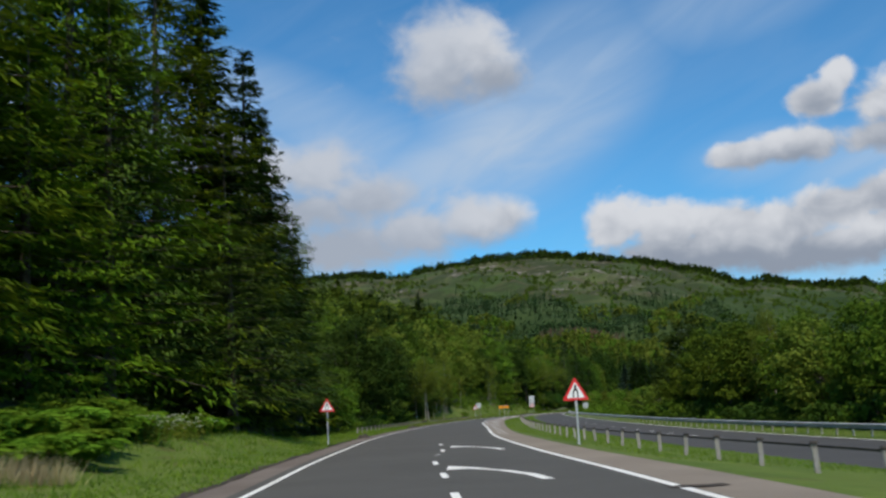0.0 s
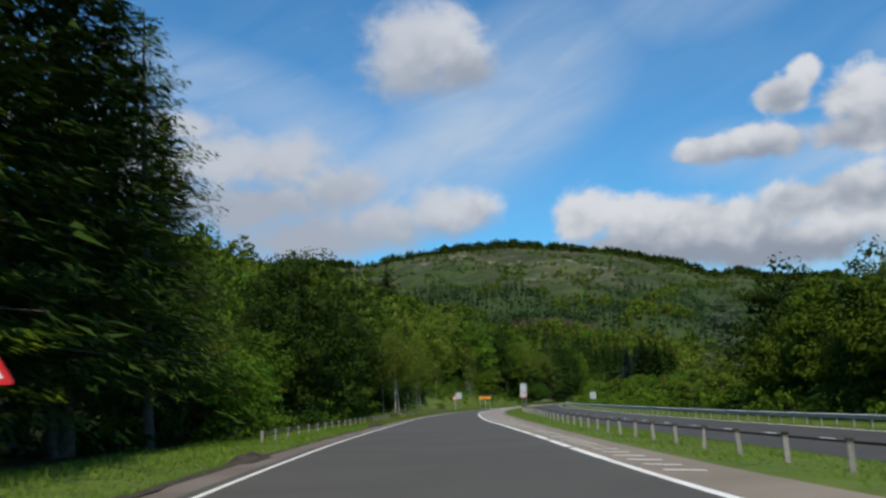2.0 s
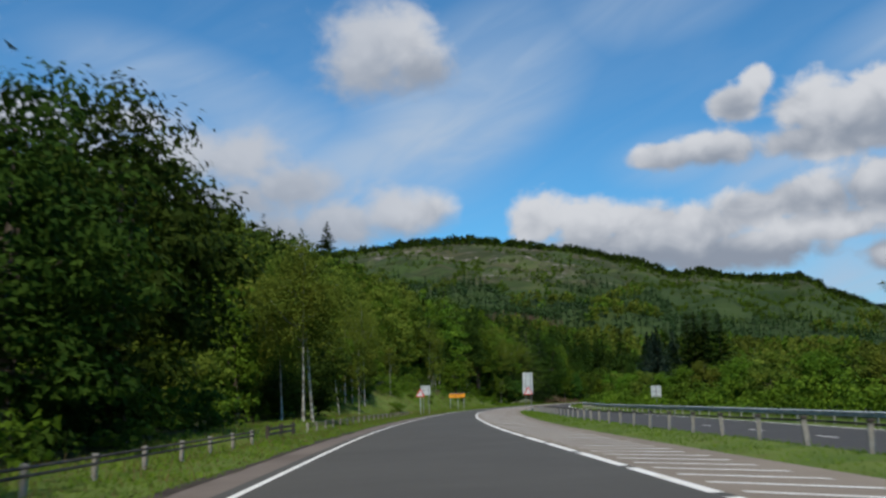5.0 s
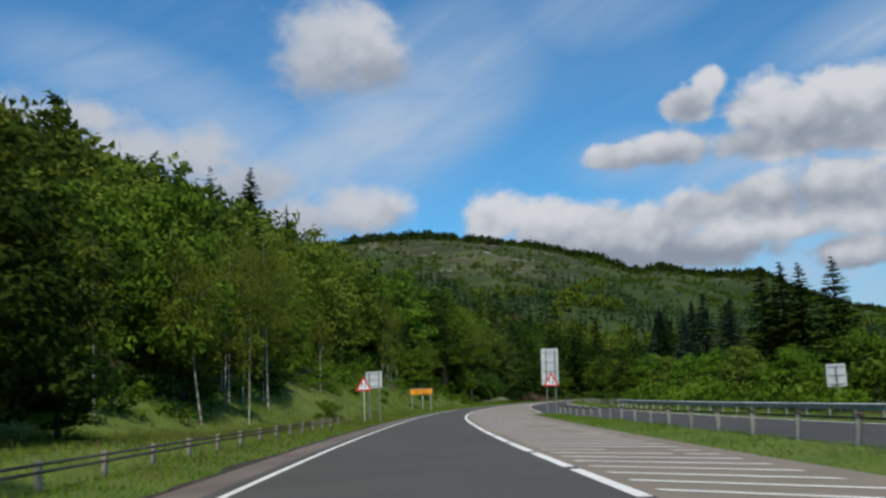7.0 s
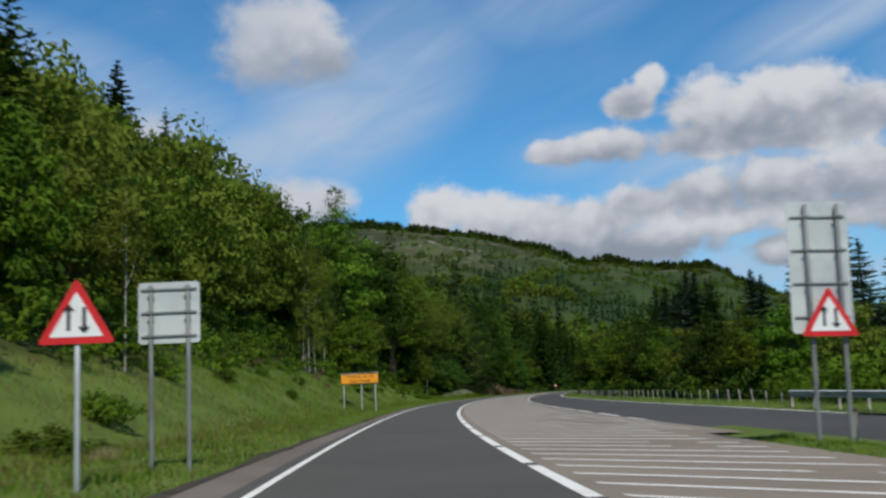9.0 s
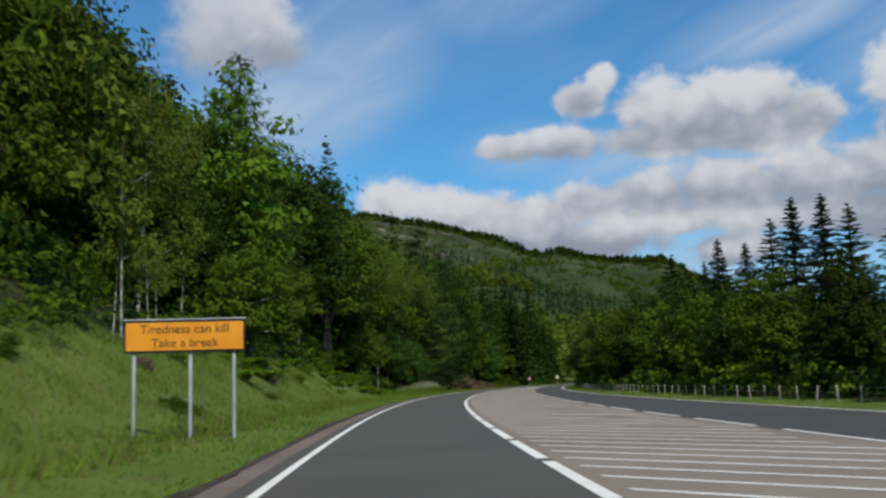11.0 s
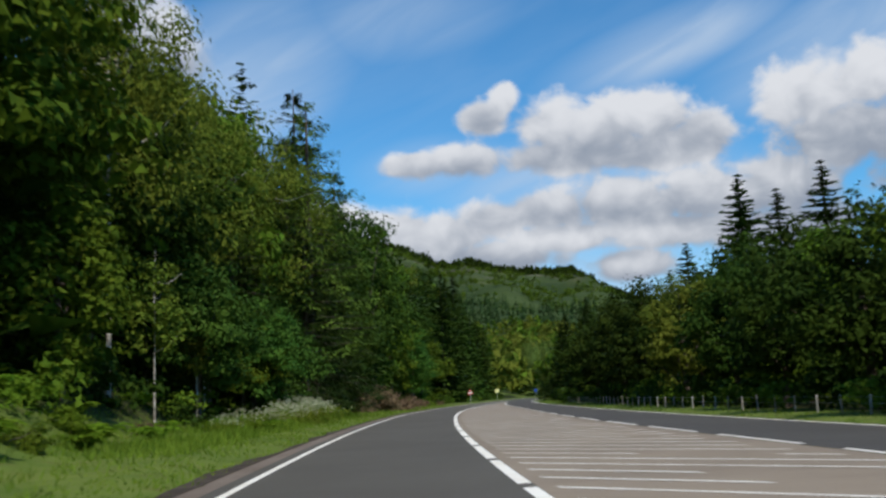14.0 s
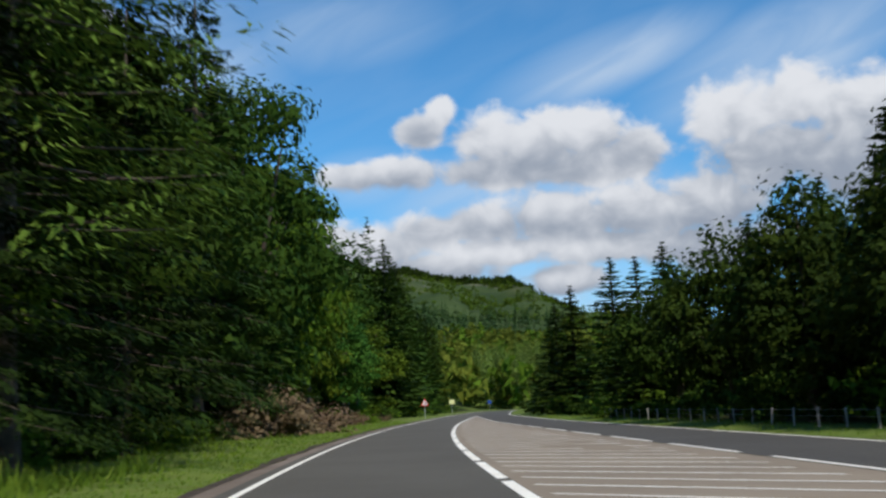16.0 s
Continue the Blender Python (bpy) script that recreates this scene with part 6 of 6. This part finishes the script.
def dead_tree():
    r = np.random.RandomState(74)
    p = np.array([(0, 0, -0.4), (0.05, 0, 1.5), (0.0, 0.1, 3.2), (0.15, 0.0, 4.8), (0.35, 0.1, 6.0), (0.8, 0.1, 6.9)])
    pieces = [tube(p, [0.17, 0.14, 0.12, 0.09, 0.06, 0.02], 8)]
    for z, a, L, up in ((2.0, 0.4, 1.6, 0.7), (2.4, 3.0, 1.5, 0.5), (3.4, 0.1, 2.2, 0.35), (3.9, 2.8, 1.2, 0.8), (4.6, 0.6, 1.7, 0.7), (5.2, 3.5, 1.0, 0.9), (1.4, 5.9, 1.8, 0.1), (4.2, 5.2, 1.5, 0.4)):
        s = np.array([0.08, 0.02, z])
        o = np.array([math.cos(a), math.sin(a) * 0.7, up])
        q = [s, s + o * L * 0.35, s + o * L * 0.7 + [0, 0, r.uniform(-0.1, 0.2)], s + o * L + [0, 0, r.uniform(-0.1, 0.3)]]
        pieces.append(tube(q, [0.06, 0.045, 0.03, 0.01], 5))
        m = q[1]
        w = o[[1, 0, 2]] * [1, -1, 1]
        pieces.append(tube([m, m + w * L * 0.3, m + w * L * 0.55], [0.03, 0.02, 0.006], 4))
    x = float(at_off(338, -11.2))
    ob = tagged(new("dead_tree"), "bare grey dead tree at the wood's edge", "dead tree")
    part("trunk", mesh_of("trunk", *joined(pieces), True), DEADWOOD, ob)
    ob.location = (x, 338, float(land_z(x, 338)))


def small_plants():
    r = random.Random(14)
    fern, umbel, straw = fern_model(), umbel_model(), straw_model()
    for i in range(84):
        y = r.uniform(20, 50)
        plant(fern, y, -r.uniform(5.4, 8.8), r.uniform(0.9, 1.6), 1.0, r.uniform(0, 6.28), 1.0, 0.02)
    for i in range(60):
        y = r.uniform(318, 425)
        plant(fern, y, -r.uniform(6.0, 9.5), r.uniform(0.7, 1.3), 1.0, r.uniform(0, 6.28), 1.0, 0.02)
    for i in range(26):
        y = r.uniform(384, 404)
        plant(fern, y, -r.uniform(3.4, 5.8), r.uniform(0.5, 0.95), 1.0, r.uniform(0, 6.28), 1.0, 0.02)
    for y, off, h in ((393.2, -4.3, 1.15), (394.2, -3.9, 1.15), (394.6, -4.7, 1.41), (395.6, -4.2, 1.41), (396.4, -3.7, 1.28), (396.6, -4.7, 1.54), (397.6, -4.2, 1.54), (398.4, -3.8, 1.41), (398.6, -4.9, 1.66), (399.8, -4.3, 1.54), (401.0, -4.0, 1.28), (392.0, -4.9, 1.28), (390.0, -4.6, 1.02), (388, -5.6, 1.1), (384, -5.4, 0.9), (33, -5.5, 0.9), (36, -5.2, 0.9), (300, -5.6, 0.6), (318, -6.0, 0.6), (345, -6.0, 0.6)):
        plant(umbel, y, off, h, 1.15, r.uniform(0, 6.28), 1.15, 0.02)
    for y, off, h in ((21.5, -5.2, 0.8), (22.3, -4.8, 0.7), (20.6, -5.6, 0.7), (224, -4.6, 0.5), (229, -5, 0.5), (236, -4.4, 0.4)):
        plant(straw, y, off, h, 0.8, r.uniform(0, 6.28), 1.0, 0.02)


def grass():
    """Blades over the verges and the median."""
    r = np.random.RandomState(31)
    sets = []

    def sow(n, y0, y1, lo, hi, h0, h1, w):
        y = r.uniform(y0, y1, n)
        f = r.uniform(0, 1, n)
        a = glide(lo, y) if isinstance(lo, list) else lo
        b = glide(hi, y) if isinstance(hi, list) else hi
        off = a + (b - a) * f
        x = at_off(y, off)
        z = land_z(x, y)
        clump = 0.6 + 0.4 * waves(x, y, 3.0, 8)
        h = r.uniform(h0, h1, n) * np.clip(clump, 0.3, 1.2)
        d = np.c_[r.normal(0, 0.4, (n, 2)), np.ones(n)]
        sets.append(blades(np.c_[x, y, z] + unit(d) * (h * 0.42)[:, None], d, h, w, r))

    sow(26000, 12, 262, -2.9, shifted(GRIT_OUT, 0.02), 0.06, 0.20, 0.035)
    sow(26000, 12, 262, -6.5, -2.8, 0.10, 0.36, 0.035)
    sow(9000, 188, 240, -12.0, -5.5, 0.15, 0.50, 0.04)
    sow(18000, 262, 480, -2.9, shifted(GRIT_OUT, -0.02), 0.06, 0.20, 0.035)
    sow(22000, 250, 480, -12.0, -2.8, 0.12, 0.45, 0.04)
    sow(9000, 366, 412, -7.5, -3.0, 0.25, 0.75, 0.035)
    sow(16000, 262, 345, -12.0, -2.8, 0.12, 0.60, 0.035)
    sow(30000, 24, 234, 8.8, shifted(NEAR, -0.2), 0.05, 0.19, 0.03)
    sow(20000, 30, 480, shifted(FAR, 0.6), shifted(FAR, 4.5), 0.06, 0.24, 0.035)
    whole("grass", mesh_of("grass", *joined(sets)), BLADE, "green grass on the verges and the median", "grass", "stuff")
    sets.clear()
    sow(9000, 118, 262, -6.5, -1.5, 0.14, 0.40, 0.022)
    sow(7000, 188, 262, -11.0, -4.0, 0.25, 0.60, 0.024)
    sow(5000, 262, 345, -9.0, -2.5, 0.25, 0.55, 0.024)
    whole("seeding_grass", mesh_of("seeding_grass", *joined(sets)), SEEDHEAD, "brown seeding grass among the green on the verge", "grass", "stuff")


understorey()
bushes()
small_plants()
dead_tree()
grass()
# the models stand for the plants along the road only
for model, h0 in list(KINDS.values()):
    for o in (*model.children, model):
        bpy.data.objects.remove(o)
for name in ("fern", "cow_parsley", "grass_tussock"):
    for o in (*bpy.data.objects[name].children, bpy.data.objects[name]):
        bpy.data.objects.remove(o)
